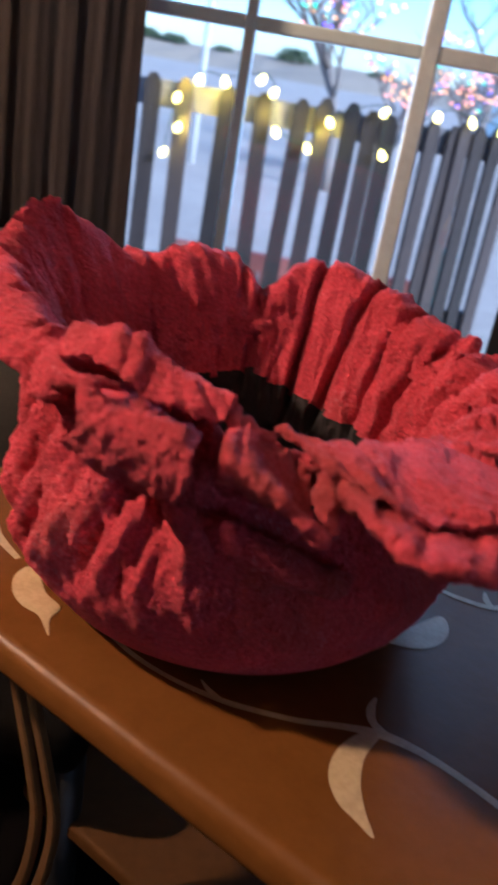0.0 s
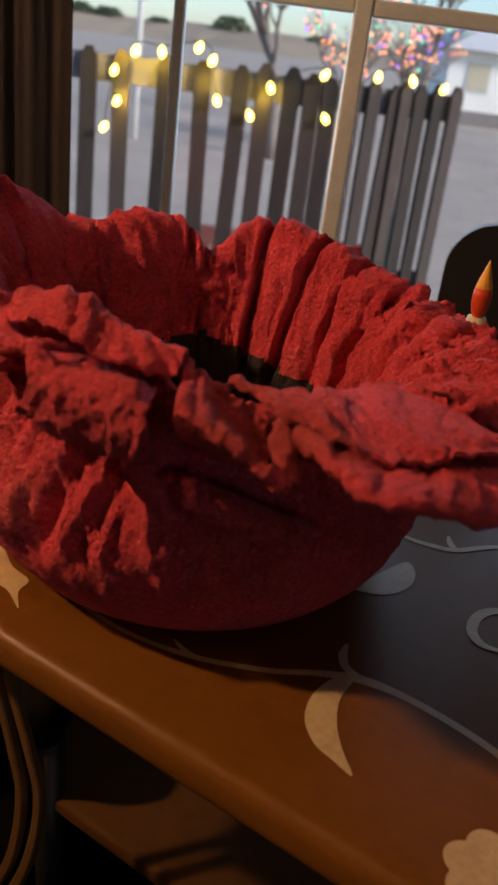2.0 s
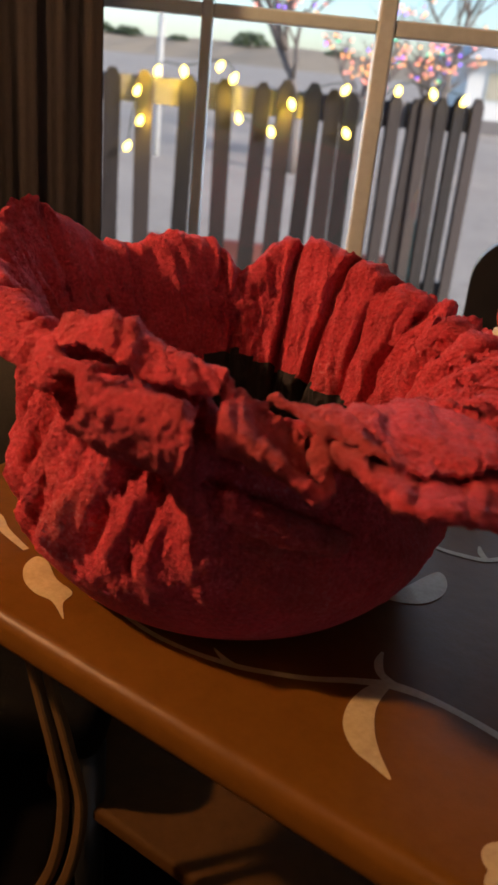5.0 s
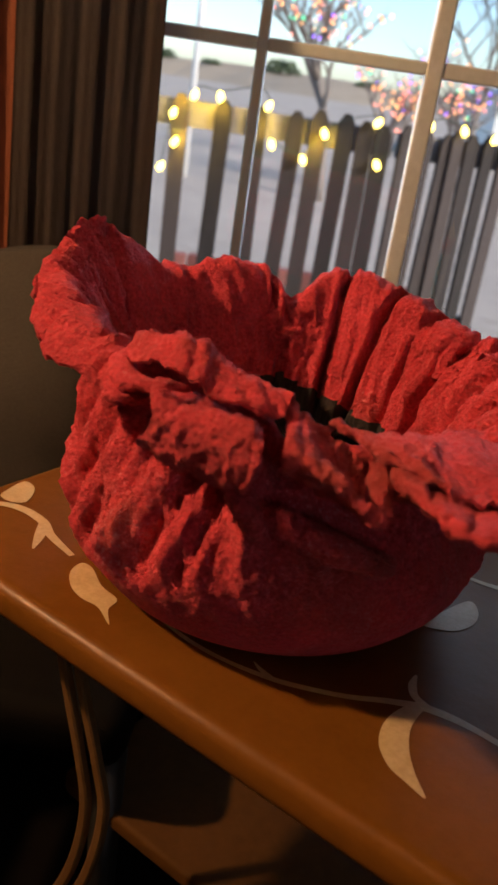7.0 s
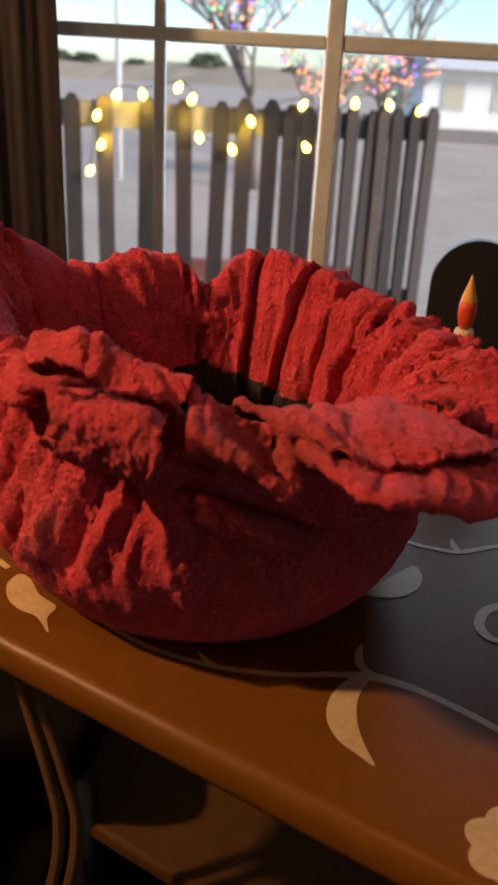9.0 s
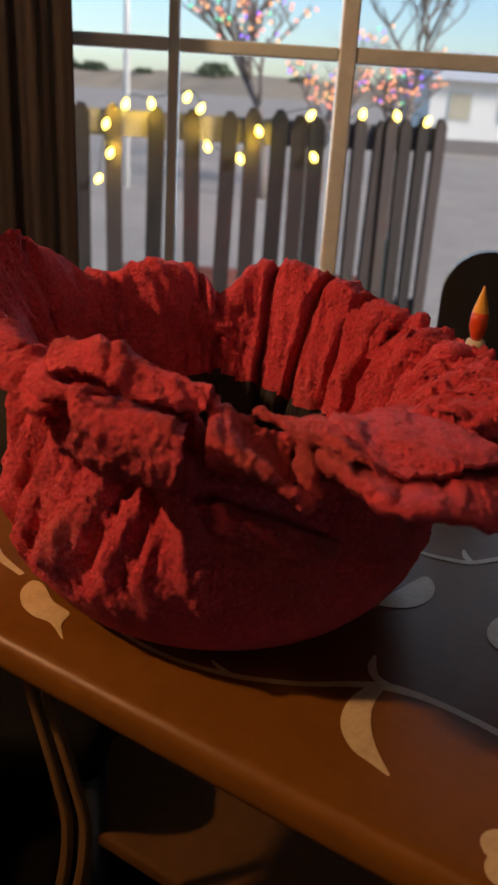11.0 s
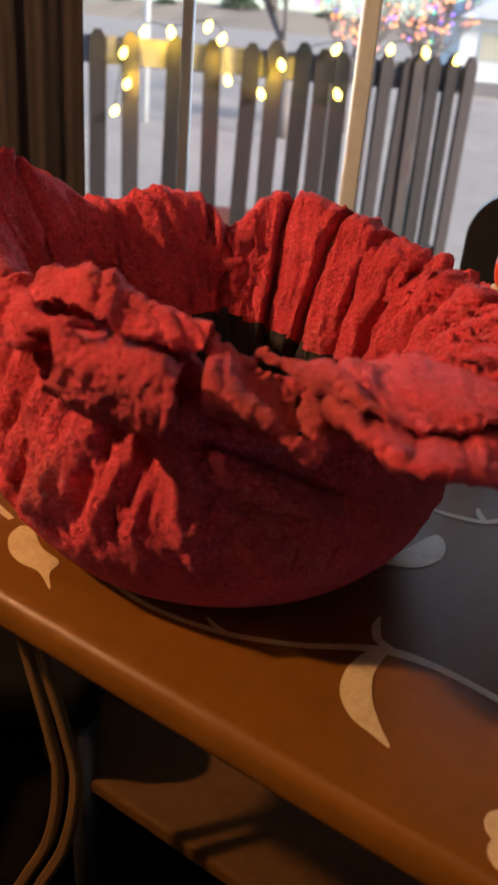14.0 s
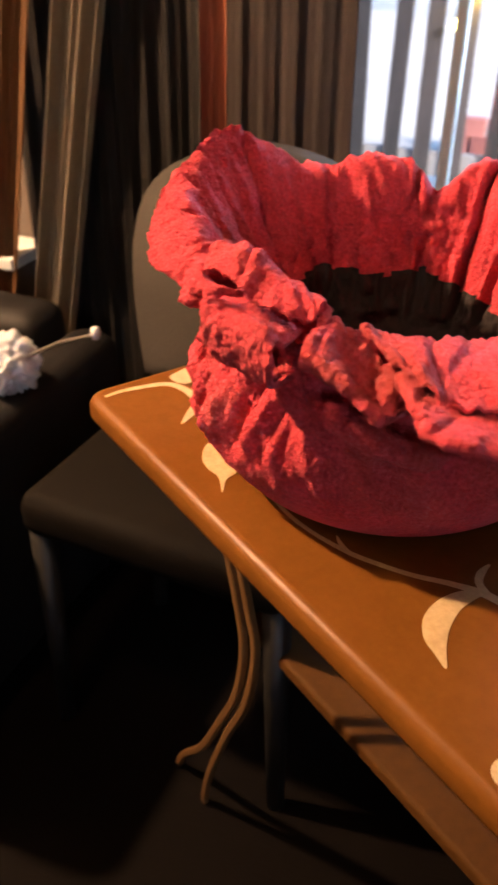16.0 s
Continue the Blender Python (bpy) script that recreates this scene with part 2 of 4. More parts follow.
def glass():
    m = bpy.data.materials.new("clear_pane")
    m.use_nodes = True
    nt = m.node_tree
    tr, gl, mx, fr = (nt.nodes.new("ShaderNodeBsdf" + k) if k in ("Transparent", "Glossy") else nt.nodes.new("ShaderNode" + k)
                      for k in ("Transparent", "Glossy", "MixShader", "Fresnel"))
    gl.inputs["Roughness"].default_value = 0.02
    fr.inputs["IOR"].default_value = 1.45
    nt.links.new(fr.outputs[0], mx.inputs[0])
    nt.links.new(tr.outputs[0], mx.inputs[1])
    nt.links.new(gl.outputs[0], mx.inputs[2])
    nt.links.new(mx.outputs[0], nt.nodes["Material Output"].inputs[0])
    return m


M_GLASS = glass()


# ---- mesh helpers ----
def finish(name, bm, mat, smooth=False):
    me = bpy.data.meshes.new(name)
    bmesh.ops.recalc_face_normals(bm, faces=bm.faces)
    bm.to_mesh(me)
    bm.free()
    me.materials.append(mat)
    if smooth:
        me.shade_smooth()
    return me


def part(name, bm, mat, parent=None, label="", smooth=False):
    ob = new(name, finish(name, bm, mat, smooth))
    if parent:
        ob.parent = parent
    return tagged(ob, label)


def thing(name, m, label, category, group="", kind=""):
    ob = new(name)
    ob.matrix_world = m
    return tagged(ob, label, category, group, kind)


def box(x0, x1, y0, y1, z0, z1, bevel=0.0, segments=2, bm=None):
    bm = bm or bmesh.new()
    vs = [bm.verts.new((x, y, z)) for x in (x0, x1) for y in (y0, y1) for z in (z0, z1)]
    fs = [bm.faces.new([vs[i] for i in q]) for q in ((0, 1, 3, 2), (4, 6, 7, 5), (0, 4, 5, 1), (2, 3, 7, 6), (0, 2, 6, 4), (1, 5, 7, 3))]
    if bevel:
        es = list({e for f in fs for e in f.edges})
        bmesh.ops.bevel(bm, geom=es, offset=bevel, segments=segments, profile=0.5, affect="EDGES")
    return bm


def lathe(profile, n=24, bm=None, at=(0, 0, 0)):
    """A turned body from (radius, height) pairs."""
    bm = bm or bmesh.new()
    rings = []
    for r, z in profile:
        rings.append([bm.verts.new((at[0] + max(r, 1e-5) * math.cos(2 * math.pi * k / n), at[1] + max(r, 1e-5) * math.sin(2 * math.pi * k / n), at[2] + z)) for k in range(n)])
    for a, b in zip(rings, rings[1:]):
        for k in range(n):
            bm.faces.new((a[k], a[(k + 1) % n], b[(k + 1) % n], b[k]))
    bmesh.ops.remove_doubles(bm, verts=bm.verts, dist=2e-5)
    return bm


def tube(points, radii, n=8, bm=None):
    """A round rod along points, tapered by radii."""
    bm = bm or bmesh.new()
    pts = [Vector(p) for p in points]
    rings = []
    for i, p in enumerate(pts):
        d = (pts[min(i + 1, len(pts) - 1)] - pts[max(i - 1, 0)]).normalized()
        side = d.cross(Vector((0, 0, 1)) if abs(d.z) < 0.9 else Vector((1, 0, 0))).normalized()
        up = side.cross(d)
        rings.append([bm.verts.new(p + radii[i] * (math.cos(2 * math.pi * k / n) * side + math.sin(2 * math.pi * k / n) * up)) for k in range(n)])
    for a, b in zip(rings, rings[1:]):
        for k in range(n):
            bm.faces.new((a[k], a[(k + 1) % n], b[(k + 1) % n], b[k]))
    bm.faces.new(rings[0])
    bm.faces.new(rings[-1])
    return bm


def smooth_line(points, steps=6, closed=False):
    """Catmull-Rom through points of any dimension."""
    p = np.array(points, float)
    n, out = len(p), []
    for i in range(n if closed else n - 1):
        q = [p[(i + k) % n] if closed else p[min(max(i + k, 0), n - 1)] for k in (-1, 0, 1, 2)]
        for s in range(steps):
            t = s / steps
            out.append(0.5 * (2 * q[1] + (q[2] - q[0]) * t + (2 * q[0] - 5 * q[1] + 4 * q[2] - q[3]) * t * t + (3 * q[1] - q[0] - 3 * q[2] + q[3]) * t ** 3))
    if not closed:
        out.append(p[-1])
    return np.array(out)


def slab(outline, z0, z1, bm=None):
    """A flat piece with a free outline, in x and y."""
    bm = bm or bmesh.new()
    lo = [bm.verts.new((x, y, z0)) for x, y in outline]
    hi = [bm.verts.new((x, y, z1)) for x, y in outline]
    n = len(lo)
    bm.faces.new(hi)
    bm.faces.new(lo[::-1])
    for k in range(n):
        bm.faces.new((lo[k], lo[(k + 1) % n], hi[(k + 1) % n], hi[k]))
    return bm


# ---- the room ----
def structure(name, bm, mat, label, category):
    return tagged(part(name, bm, mat), label, category, kind="structure")


XL, XR, YB, YW, ZC = -1.9, 2.6, -2.6, 1.25, 2.4
WX0, WX1, WZ0, WZ1 = -0.475, 0.83, 0.66, 1.47      # the window's opening
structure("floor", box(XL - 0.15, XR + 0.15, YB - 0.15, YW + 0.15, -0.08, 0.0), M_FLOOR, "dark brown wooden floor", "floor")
structure("ceiling", box(XL - 0.15, XR + 0.15, YB - 0.15, YW + 0.15, ZC, ZC + 0.1), M_CEIL, "unseen ceiling, coloured dark to cut its bounce", "ceiling")
wall = box(XL, WX0, YW, YW + 0.15, 0, ZC)
box(WX1, XR, YW, YW + 0.15, 0, ZC, bm=wall)
box(WX0, WX1, YW, YW + 0.15, 0, WZ0, bm=wall)
box(WX0, WX1, YW, YW + 0.15, WZ1, ZC, bm=wall)
structure("wall_north", wall, M_WALL, "dark brown painted wall with the window opening", "wall")
# unseen opening, added to let the fill lamp in from behind
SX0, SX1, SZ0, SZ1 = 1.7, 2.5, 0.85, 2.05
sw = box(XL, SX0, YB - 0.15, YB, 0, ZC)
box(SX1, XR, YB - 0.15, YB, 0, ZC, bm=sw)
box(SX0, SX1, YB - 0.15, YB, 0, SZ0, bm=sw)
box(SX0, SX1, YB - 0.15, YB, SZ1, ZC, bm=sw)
structure("wall_south", sw, M_WALL, "dark brown wall with an opening added for the fill light", "wall")
fill_window = thing("added_fill_window", pose(0, 0, 0), "unseen window added for the fill light", "window", kind="structure")
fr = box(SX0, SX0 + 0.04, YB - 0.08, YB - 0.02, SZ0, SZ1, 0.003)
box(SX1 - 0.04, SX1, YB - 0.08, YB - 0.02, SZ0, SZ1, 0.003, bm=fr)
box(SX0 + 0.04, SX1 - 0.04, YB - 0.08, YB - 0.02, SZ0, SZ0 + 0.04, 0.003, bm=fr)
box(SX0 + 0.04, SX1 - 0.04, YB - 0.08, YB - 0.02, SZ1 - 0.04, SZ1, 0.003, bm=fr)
part("window_frame", fr, M_FRAME, fill_window)
p = part("pane", box(SX0 + 0.042, SX1 - 0.042, YB - 0.052, YB - 0.048, SZ0 + 0.042, SZ1 - 0.042), M_GLASS, fill_window)
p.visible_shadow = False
structure("wall_west", box(XL - 0.15, XL, YB, YW, 0, ZC), M_WALL, "plain dark brown wall", "wall")
structure("wall_east", box(XR, XR + 0.15, YB, YW, 0, ZC), M_WALL, "plain dark brown wall", "wall")

window = thing("window_1", pose(0, 0, 0), "white painted window with a grid of small panes", "window", kind="structure")
fr = box(WX0, WX0 + 0.035, YW + 0.0, YW + 0.06, WZ0, WZ1, 0.003)
box(WX1 - 0.035, WX1, YW, YW + 0.06, WZ0, WZ1, 0.003, bm=fr)
box(WX0 + 0.035, WX1 - 0.035, YW, YW + 0.06, WZ0, WZ0 + 0.04, 0.003, bm=fr)
box(WX0 + 0.035, WX1 - 0.035, YW, YW + 0.06, WZ1 - 0.035, WZ1, 0.003, bm=fr)
part("window_frame", fr, M_FRAME, window)
part("window_sill", box(WX0 - 0.04, WX1 + 0.04, YW - 0.025, YW - 0.002, WZ0 - 0.03, WZ0, 0.006), M_FRAME, window)
BARS = ((-0.235, 0.015), (0.005, 0.015), (0.245, 0.024), (0.535, 0.015))
# bars left of 0.2 take the tinted copy that holds the shade
for x, w in BARS:
    part("glazing_bar", box(x - w / 2, x + w / 2, YW + 0.004, YW + 0.034, WZ0 + 0.04, WZ1 - 0.035, 0.003), M_BAR if x < 0.2 else M_FRAME, window)
ROWS = (1.144,)
edges_x = [WX0 + 0.035] + [x for x, _ in BARS] + [WX1 - 0.035]
for z in ROWS:
    for k in range(len(edges_x) - 1):
        w = 0.018 if edges_x[k] < 0.2 else 0.022
        a = edges_x[k] + (BARS[k - 1][1] / 2 if k else 0)
        b = edges_x[k + 1] - (BARS[k][1] / 2 if k < len(BARS) else 0)
        part("glazing_bar", box(a, b, YW + 0.006, YW + 0.032, z - w / 2, z + w / 2, 0.003), M_BAR if a < 0.2 else M_FRAME, window)
edges_z = [WZ0 + 0.04, *ROWS, WZ1 - 0.035]
for k in range(len(edges_x) - 1):
    for j in range(len(edges_z) - 1):
        p = part("pane", box(edges_x[k] + 0.004, edges_x[k + 1] - 0.004, YW + 0.017, YW + 0.021, edges_z[j] + 0.004, edges_z[j + 1] - 0.004), M_GLASS, window)
        p.visible_shadow = False


def curtain(x0, x1, y, z0, z1, folds, depth, flare, mat, label, taper=0.0, lean=0.0):
    """A hanging cloth with vertical folds; flare widens it towards the hem, taper closes it to a point."""
    nx, nz = 90, 24
    grid = []
    for j in range(nz + 1):
        t = j / nz
        z = z1 + (z0 - z1) * t
        row = []
        for i in range(nx + 1):
            s = i / nx
            mid = (x0 + x1) / 2
            x = mid + (x0 + (x1 - x0) * s - mid) * (1 + flare * t - taper * t) + lean * t
            w = math.sin(2 * math.pi * folds * s + 0.8 * math.sin(3 * s + 2 * t)) + 0.35 * math.sin(2 * math.pi * folds * 2.3 * s + 1.3)
            row.append((x, y + depth * w * (0.7 + 0.3 * t) + 0.004 * noise.noise((x * 9, z * 3, 1.7)), z))
        grid.append(row)
    bm = bmesh.new()
    vs = [[bm.verts.new(p) for p in row] for row in grid]
    for j in range(nz):
        for i in range(nx):
            bm.faces.new((vs[j][i], vs[j][i + 1], vs[j + 1][i + 1], vs[j + 1][i]))
    bmesh.ops.solidify(bm, geom=bm.faces[:], thickness=0.003)
    return tagged(part("curtain", bm, mat, smooth=True), label, "curtain")


curtain(-0.300, -0.125, 1.165, 0.03, 2.2, 5, 0.004, 0.24, M_CURTAIN, "dark brown woven curtain drawn beside the window")
curtain(-0.50, -0.24, 1.205, 0.03, 2.2, 4, 0.006, 0.0, M_RUST, "rust brown curtain hanging behind a darker one")
# black sheet put in for the shade in the gap beside the rust one
curtain(-0.72, -0.362, 1.188, 0.03, 2.2, 8, 0.008, 0.0, M_GAP_SHADE, "black cloth filling the dark gap between the curtains")
curtain(-0.36, -0.25, 1.16, 0.03, 2.2, 3, 0.016, 0.0, M_TAUPE, "taupe curtain hanging in loose slanting folds", 0.0, -0.46)
curtain(-0.44, -0.37, 1.14, 0.03, 2.2, 2, 0.010, 0.0, M_OCHRE, "ochre brown curtain drawn aside", 0.0, -0.46)
rod = thing("curtain_rod", pose(0, 0, 0), "black metal curtain rod above the window", "curtain rod")
part("rod", tube([(-0.85, 1.18, 2.215), (1.2, 1.18, 2.215)], [0.011, 0.011], 12), M_BLACK, rod)
for x in (-0.85, 1.2):
    part("finial", lathe([(0, -0.02), (0.016, -0.012), (0.02, 0), (0.016, 0.012), (0, 0.02)], 14, at=(x, 1.18, 2.215)), M_BLACK, rod, smooth=True)

# ---- the table, in its own axes: x along the front edge from the corner, y to the back ----
TOP = 0.72
T = Matrix.Translation((-0.192, 0.578, 0)) @ Matrix.Rotation(radians(-32.8), 4, "Z")
TL, TD = 1.15, 0.70
table = thing("console_table", T, "mustard painted table with cream hand-painted scrolls", "table")


def rounded(x0, x1, y0, y1, r, n=8):
    out = []
    for cx, cy, a in ((x1 - r, y1 - r, 0), (x0 + r, y1 - r, 90), (x0 + r, y0 + r, 180), (x1 - r, y0 + r, 270)):
        out += [(cx + r * math.cos(radians(a + 90 * k / n)), cy + r * math.sin(radians(a + 90 * k / n))) for k in range(n + 1)]
    return out


def edged_board(x0, x1, y0, y1, z0, z1, r, edge):
    """A board with rounded corners and a rounded-over edge."""
    bm = bmesh.new()
    rings = []
    steps = [(edge + 0.002, z0), (edge, z0)]
    steps += [(edge - edge * math.sin(radians(a)), z0 + edge - edge * math.cos(radians(a))) for a in (15, 30, 45, 60, 75, 90)]
    steps += [(edge - edge * math.cos(radians(a)), z1 - edge + edge * math.sin(radians(a))) for a in (15, 30, 45, 60, 75, 90)] + [(edge + 0.002, z1)]
    for inset, z in steps:
        rings.append([bm.verts.new((x, y, z)) for x, y in rounded(x0 + inset, x1 - inset, y0 + inset, y1 - inset, max(r - inset, 0.004))])
    n = len(rings[0])
    for a, b in zip(rings, rings[1:]):
        for k in range(n):
            bm.faces.new((a[k], a[(k + 1) % n], b[(k + 1) % n], b[k]))
    bm.faces.new(rings[-1])
    bm.faces.new(rings[0][::-1])
    return bm


top = part("tabletop", edged_board(-0.011, TL, -0.003, TD, TOP - 0.031, TOP, 0.022, 0.012), M_MUSTARD, table, smooth=True)


def ribbon(points, widths, z=TOP, steps=7):
    """A painted stroke of changing width."""
    line = smooth_line([(*p, w) for p, w in zip(points, widths)], steps)
    left, right = [], []
    for i, (x, y, w) in enumerate(line):
        d = line[min(i + 1, len(line) - 1)][:2] - line[max(i - 1, 0)][:2]
        d = d / (np.hypot(*d) + 1e-9)
        left.append((x - d[1] * w / 2, y + d[0] * w / 2))
        right.append((x + d[1] * w / 2, y - d[0] * w / 2))
    bm = bmesh.new()
    a = [bm.verts.new((*p, z + 0.0002)) for p in left]
    b = [bm.verts.new((*p, z + 0.0002)) for p in right]
    for i in range(len(a) - 1):
        bm.faces.new((a[i], b[i], b[i + 1], a[i + 1]))
    return bm


def leaf(points, z=TOP):
    bm = bmesh.new()
    f = bm.faces.new([bm.verts.new((x, y, z + 0.0002)) for x, y in smooth_line(points, 5, True)])
    bmesh.ops.triangulate(bm, faces=[f])
    return bm


STROKES = []


def stroke(bm, label="cream painted stroke"):
    STROKES.append(label)
    bmesh.ops.translate(bm, verts=bm.verts, vec=(0, 0, 0.00005 * len(STROKES)))
    p = part("painted_scroll", bm, M_CREAM, top, label)
    return p


stroke(ribbon([(0.225, 0.060), (0.266, 0.055), (0.299, 0.057), (0.332, 0.065), (0.353, 0.074), (0.38, 0.089), (0.405, 0.108), (0.429, 0.121), (0.463, 0.125), (0.511, 0.12), (0.57, 0.105), (0.63, 0.12)],
              [0.002, 0.004, 0.004, 0.005, 0.005, 0.005, 0.006, 0.008, 0.006, 0.006, 0.006, 0.003]))
stroke(ribbon([(0.313, 0.071), (0.324, 0.067), (0.338, 0.066)], [0.001, 0.004, 0.003]))
stroke(ribbon([(0.404, 0.147), (0.407, 0.135), (0.414, 0.125), (0.426, 0.121)], [0.002, 0.006, 0.006, 0.006]))
stroke(leaf([(0.424, 0.121), (0.413, 0.108), (0.411, 0.085), (0.418, 0.065), (0.432, 0.052), (0.446, 0.048), (0.461, 0.045), (0.448, 0.058), (0.436, 0.073), (0.427, 0.092), (0.425, 0.108)]))
stroke(leaf([(0.141, 0.066), (0.145, 0.051), (0.160, 0.038), (0.177, 0.033), (0.194, 0.034), (0.215, 0.025), (0.201, 0.038), (0.196, 0.052), (0.175, 0.056), (0.152, 0.068)]))
stroke(ribbon([(0.013, 0.012), (0.012, 0.035), (0.022, 0.075), (0.043, 0.087), (0.071, 0.086), (0.093, 0.076), (0.128, 0.068)],
              [0.004, 0.006, 0.008, 0.009, 0.009, 0.008, 0.005]))
stroke(ribbon([(0.073, 0.085), (0.087, 0.069), (0.100, 0.051)], [0.008, 0.009, 0.002]))
stroke(leaf([(0.006, 0.10), (0.002, 0.122), (0.018, 0.121), (0.034, 0.100), (0.028, 0.088), (0.012, 0.087)]))
stroke(ribbon([(0.352, 0.311), (0.378, 0.309), (0.395, 0.312), (0.414, 0.319), (0.428, 0.336), (0.44, 0.351), (0.47, 0.37)], [0.003, 0.005, 0.006, 0.006, 0.006, 0.005, 0.003]))
stroke(ribbon([(0.402, 0.338), (0.408, 0.327), (0.416, 0.320)], [0.002, 0.006, 0.005]))
stroke(leaf([(0.375, 0.208), (0.381, 0.235), (0.391, 0.272), (0.404, 0.262), (0.408, 0.240), (0.398, 0.218)]))
stroke(ribbon([(0.50, 0.265), (0.482, 0.266), (0.468, 0.255), (0.463, 0.240), (0.466, 0.222), (0.477, 0.212), (0.490, 0.214)], [0.003, 0.006, 0.008, 0.008, 0.008, 0.007, 0.003]))
stroke(leaf([(0.345, 0.385), (0.36, 0.402), (0.385, 0.408), (0.398, 0.398), (0.38, 0.386)]))
flower = [(0.551 + (0.026 + 0.0045 * abs(math.sin(3.5 * a))) * math.cos(a), 0.034 + (0.026 + 0.0045 * abs(math.sin(3.5 * a))) * math.sin(a)) for a in [2 * math.pi * k / 56 for k in range(56)]]
stroke(leaf(flower), "cream painted flower")

# end panel and front leg under the top
# unseen aprons in near black: the shade below the top put into colour
for y in (0.075, TD - 0.095):
    part("apron", box(0.05, TL - 0.05, y, y + 0.02, TOP - 0.090, TOP - 0.032, 0.003), M_BASE, table, "apron coloured near black for the shade under the top")
for x in (0.05, TL - 0.07):
    part("apron", box(x, x + 0.02, 0.097, TD - 0.097, TOP - 0.090, TOP - 0.032, 0.003), M_BASE, table, "apron coloured near black for the shade under the top")


# each leg is a pair of bent bars that part at the foot; x across, y up
BARS_OF_LEG = ([(0.020, 0.69), (0.013, 0.64), (0.024, 0.57), (0.052, 0.49), (0.066, 0.43), (0.048, 0.33), (0.004, 0.225), (-0.040, 0.10), (-0.058, 0.03), (-0.060, 0.005)],
               [(-0.004, 0.69), (-0.016, 0.67), (-0.014, 0.63), (0.004, 0.56), (0.030, 0.48), (0.042, 0.42), (0.028, 0.33), (-0.012, 0.235), (-0.062, 0.13), (-0.118, 0.05), (-0.138, 0.006)])


def bent_bar(points):
    """A bar of oblong section with eased edges, bent in the plane of x and y."""
    line = smooth_line(points, 6)
    section = [(-0.0055, -0.003), (-0.0035, -0.0045), (0.0035, -0.0045), (0.0055, -0.003), (0.0055, 0.003), (0.0035, 0.0045), (-0.0035, 0.0045), (-0.0055, 0.003)]
    bm = bmesh.new()
    rings = []
    for i, (x, y) in enumerate(line):
        d = line[min(i + 1, len(line) - 1)] - line[max(i - 1, 0)]
        d = d / np.hypot(*d)
        rings.append([bm.verts.new((x - d[1] * u, y + d[0] * u, w)) for u, w in section])
    for a, b in zip(rings, rings[1:]):
        for k in range(8):
            bm.faces.new((a[k], a[(k + 1) % 8], b[(k + 1) % 8], b[k]))
    bm.faces.new(rings[0])
    bm.faces.new(rings[-1])
    return bm


bar_data = [finish("bar", bent_bar(points), M_GOLD) for points in BARS_OF_LEG]
for x, flip in ((0.095, 1), (TL - 0.095, -1)):
    for y in (0.10, TD - 0.10):
        leg = tagged(new("leg", bar_data[0]), "bent bar leg in worn gold paint")
        leg.parent = table
        leg.matrix_local = Matrix.Translation((x, y, 0)) @ Matrix.Diagonal((flip, 1, 1, 1)) @ Matrix.Rotation(radians(90), 4, "X")
        new("bar", bar_data[1]).parent = leg
part("lower_shelf", edged_board(0.02, TL - 0.02, 0.175, TD - 0.09, 0.31, 0.332, 0.02, 0.007), M_SHELF, table, "mustard lower shelf, darkened for the shade under the top", True)


# ---- the bowl ----
BX, BY = 0.115, 0.605
# lip: angle, radius, height over the table
LIP = [(-162, .204, .216), (-149, .210, .204), (-140, .214, .200), (-132, .200, .196), (-124, .186, .190), (-115, .176, .186), (-105, .176, .184), (-98, .174, .182), (-94, .168, .166),
       (-88, .176, .180), (-80, .178, .176), (-72, .180, .174), (-64, .184, .172), (-55, .196, .168), (-47, .212, .164), (-40, .226, .166)]
LIP += [(-30, .226, .180), (-10, .205, .179), (6, .205, .180), (20, .198, .182), (38, .182, .194), (54, .180, .206), (68, .178, .214), (80, .186, .219), (92, .168, .200),
        (97, .160, .193), (104, .168, .214), (118, .172, .219), (139, .176, .213), (150, .184, .232), (166, .191, .259), (182, .200, .238)]
# crest: the ridge between the lip and the hollow
CREST = [(-170, .180, .226), (-150, .172, .216), (-135, .166, .210), (-126, .160, .206), (-109, .154, .200), (-98, .160, .192), (-94, .156, .178), (-88, .166, .190), (-79, .162, .184), (-70, .152, .178),
         (-58, .146, .174), (-40, .144, .168), (-10, .160, .172), (20, .164, .178), (54, .160, .206), (80, .168, .216), (96, .145, .190), (118, .156, .214), (140, .158, .205), (164, .178, .238)]


def round_table(rows, angles):
    """Cubic interpolation of rows round the full circle."""
    a = np.array([r[0] for r in rows], float)
    v = np.array([r[1:] for r in rows], float)
    a3, v3 = np.concatenate([a - 360, a, a + 360]), np.concatenate([v, v, v])
    m = np.zeros_like(v3)
    h = np.diff(a3)[:, None]
    d = np.diff(v3, axis=0) / h
    m[1:-1] = np.where(d[1:] * d[:-1] > 0, 2 * d[1:] * d[:-1] / (d[1:] + d[:-1] + 1e-12), 0) * 0.85 + 0.15 * (d[1:] + d[:-1]) / 2
    out = []
    for x in angles:
        x = (x + 180) % 360 - 180
        k = int(np.searchsorted(a3, x) - 1)
        hh = a3[k + 1] - a3[k]
        t = (x - a3[k]) / hh
        out.append((2 * t ** 3 - 3 * t ** 2 + 1) * v3[k] + (t ** 3 - 2 * t ** 2 + t) * hh * m[k] + (3 * t ** 2 - 2 * t ** 3) * v3[k + 1] + (t ** 3 - t ** 2) * hh * m[k + 1])
    return np.array(out)


def bump(x, mid, width):
    return math.exp(-((x - mid) / width) ** 2)


def gap_to(a, b):
    return (a - b + 180) % 360 - 180


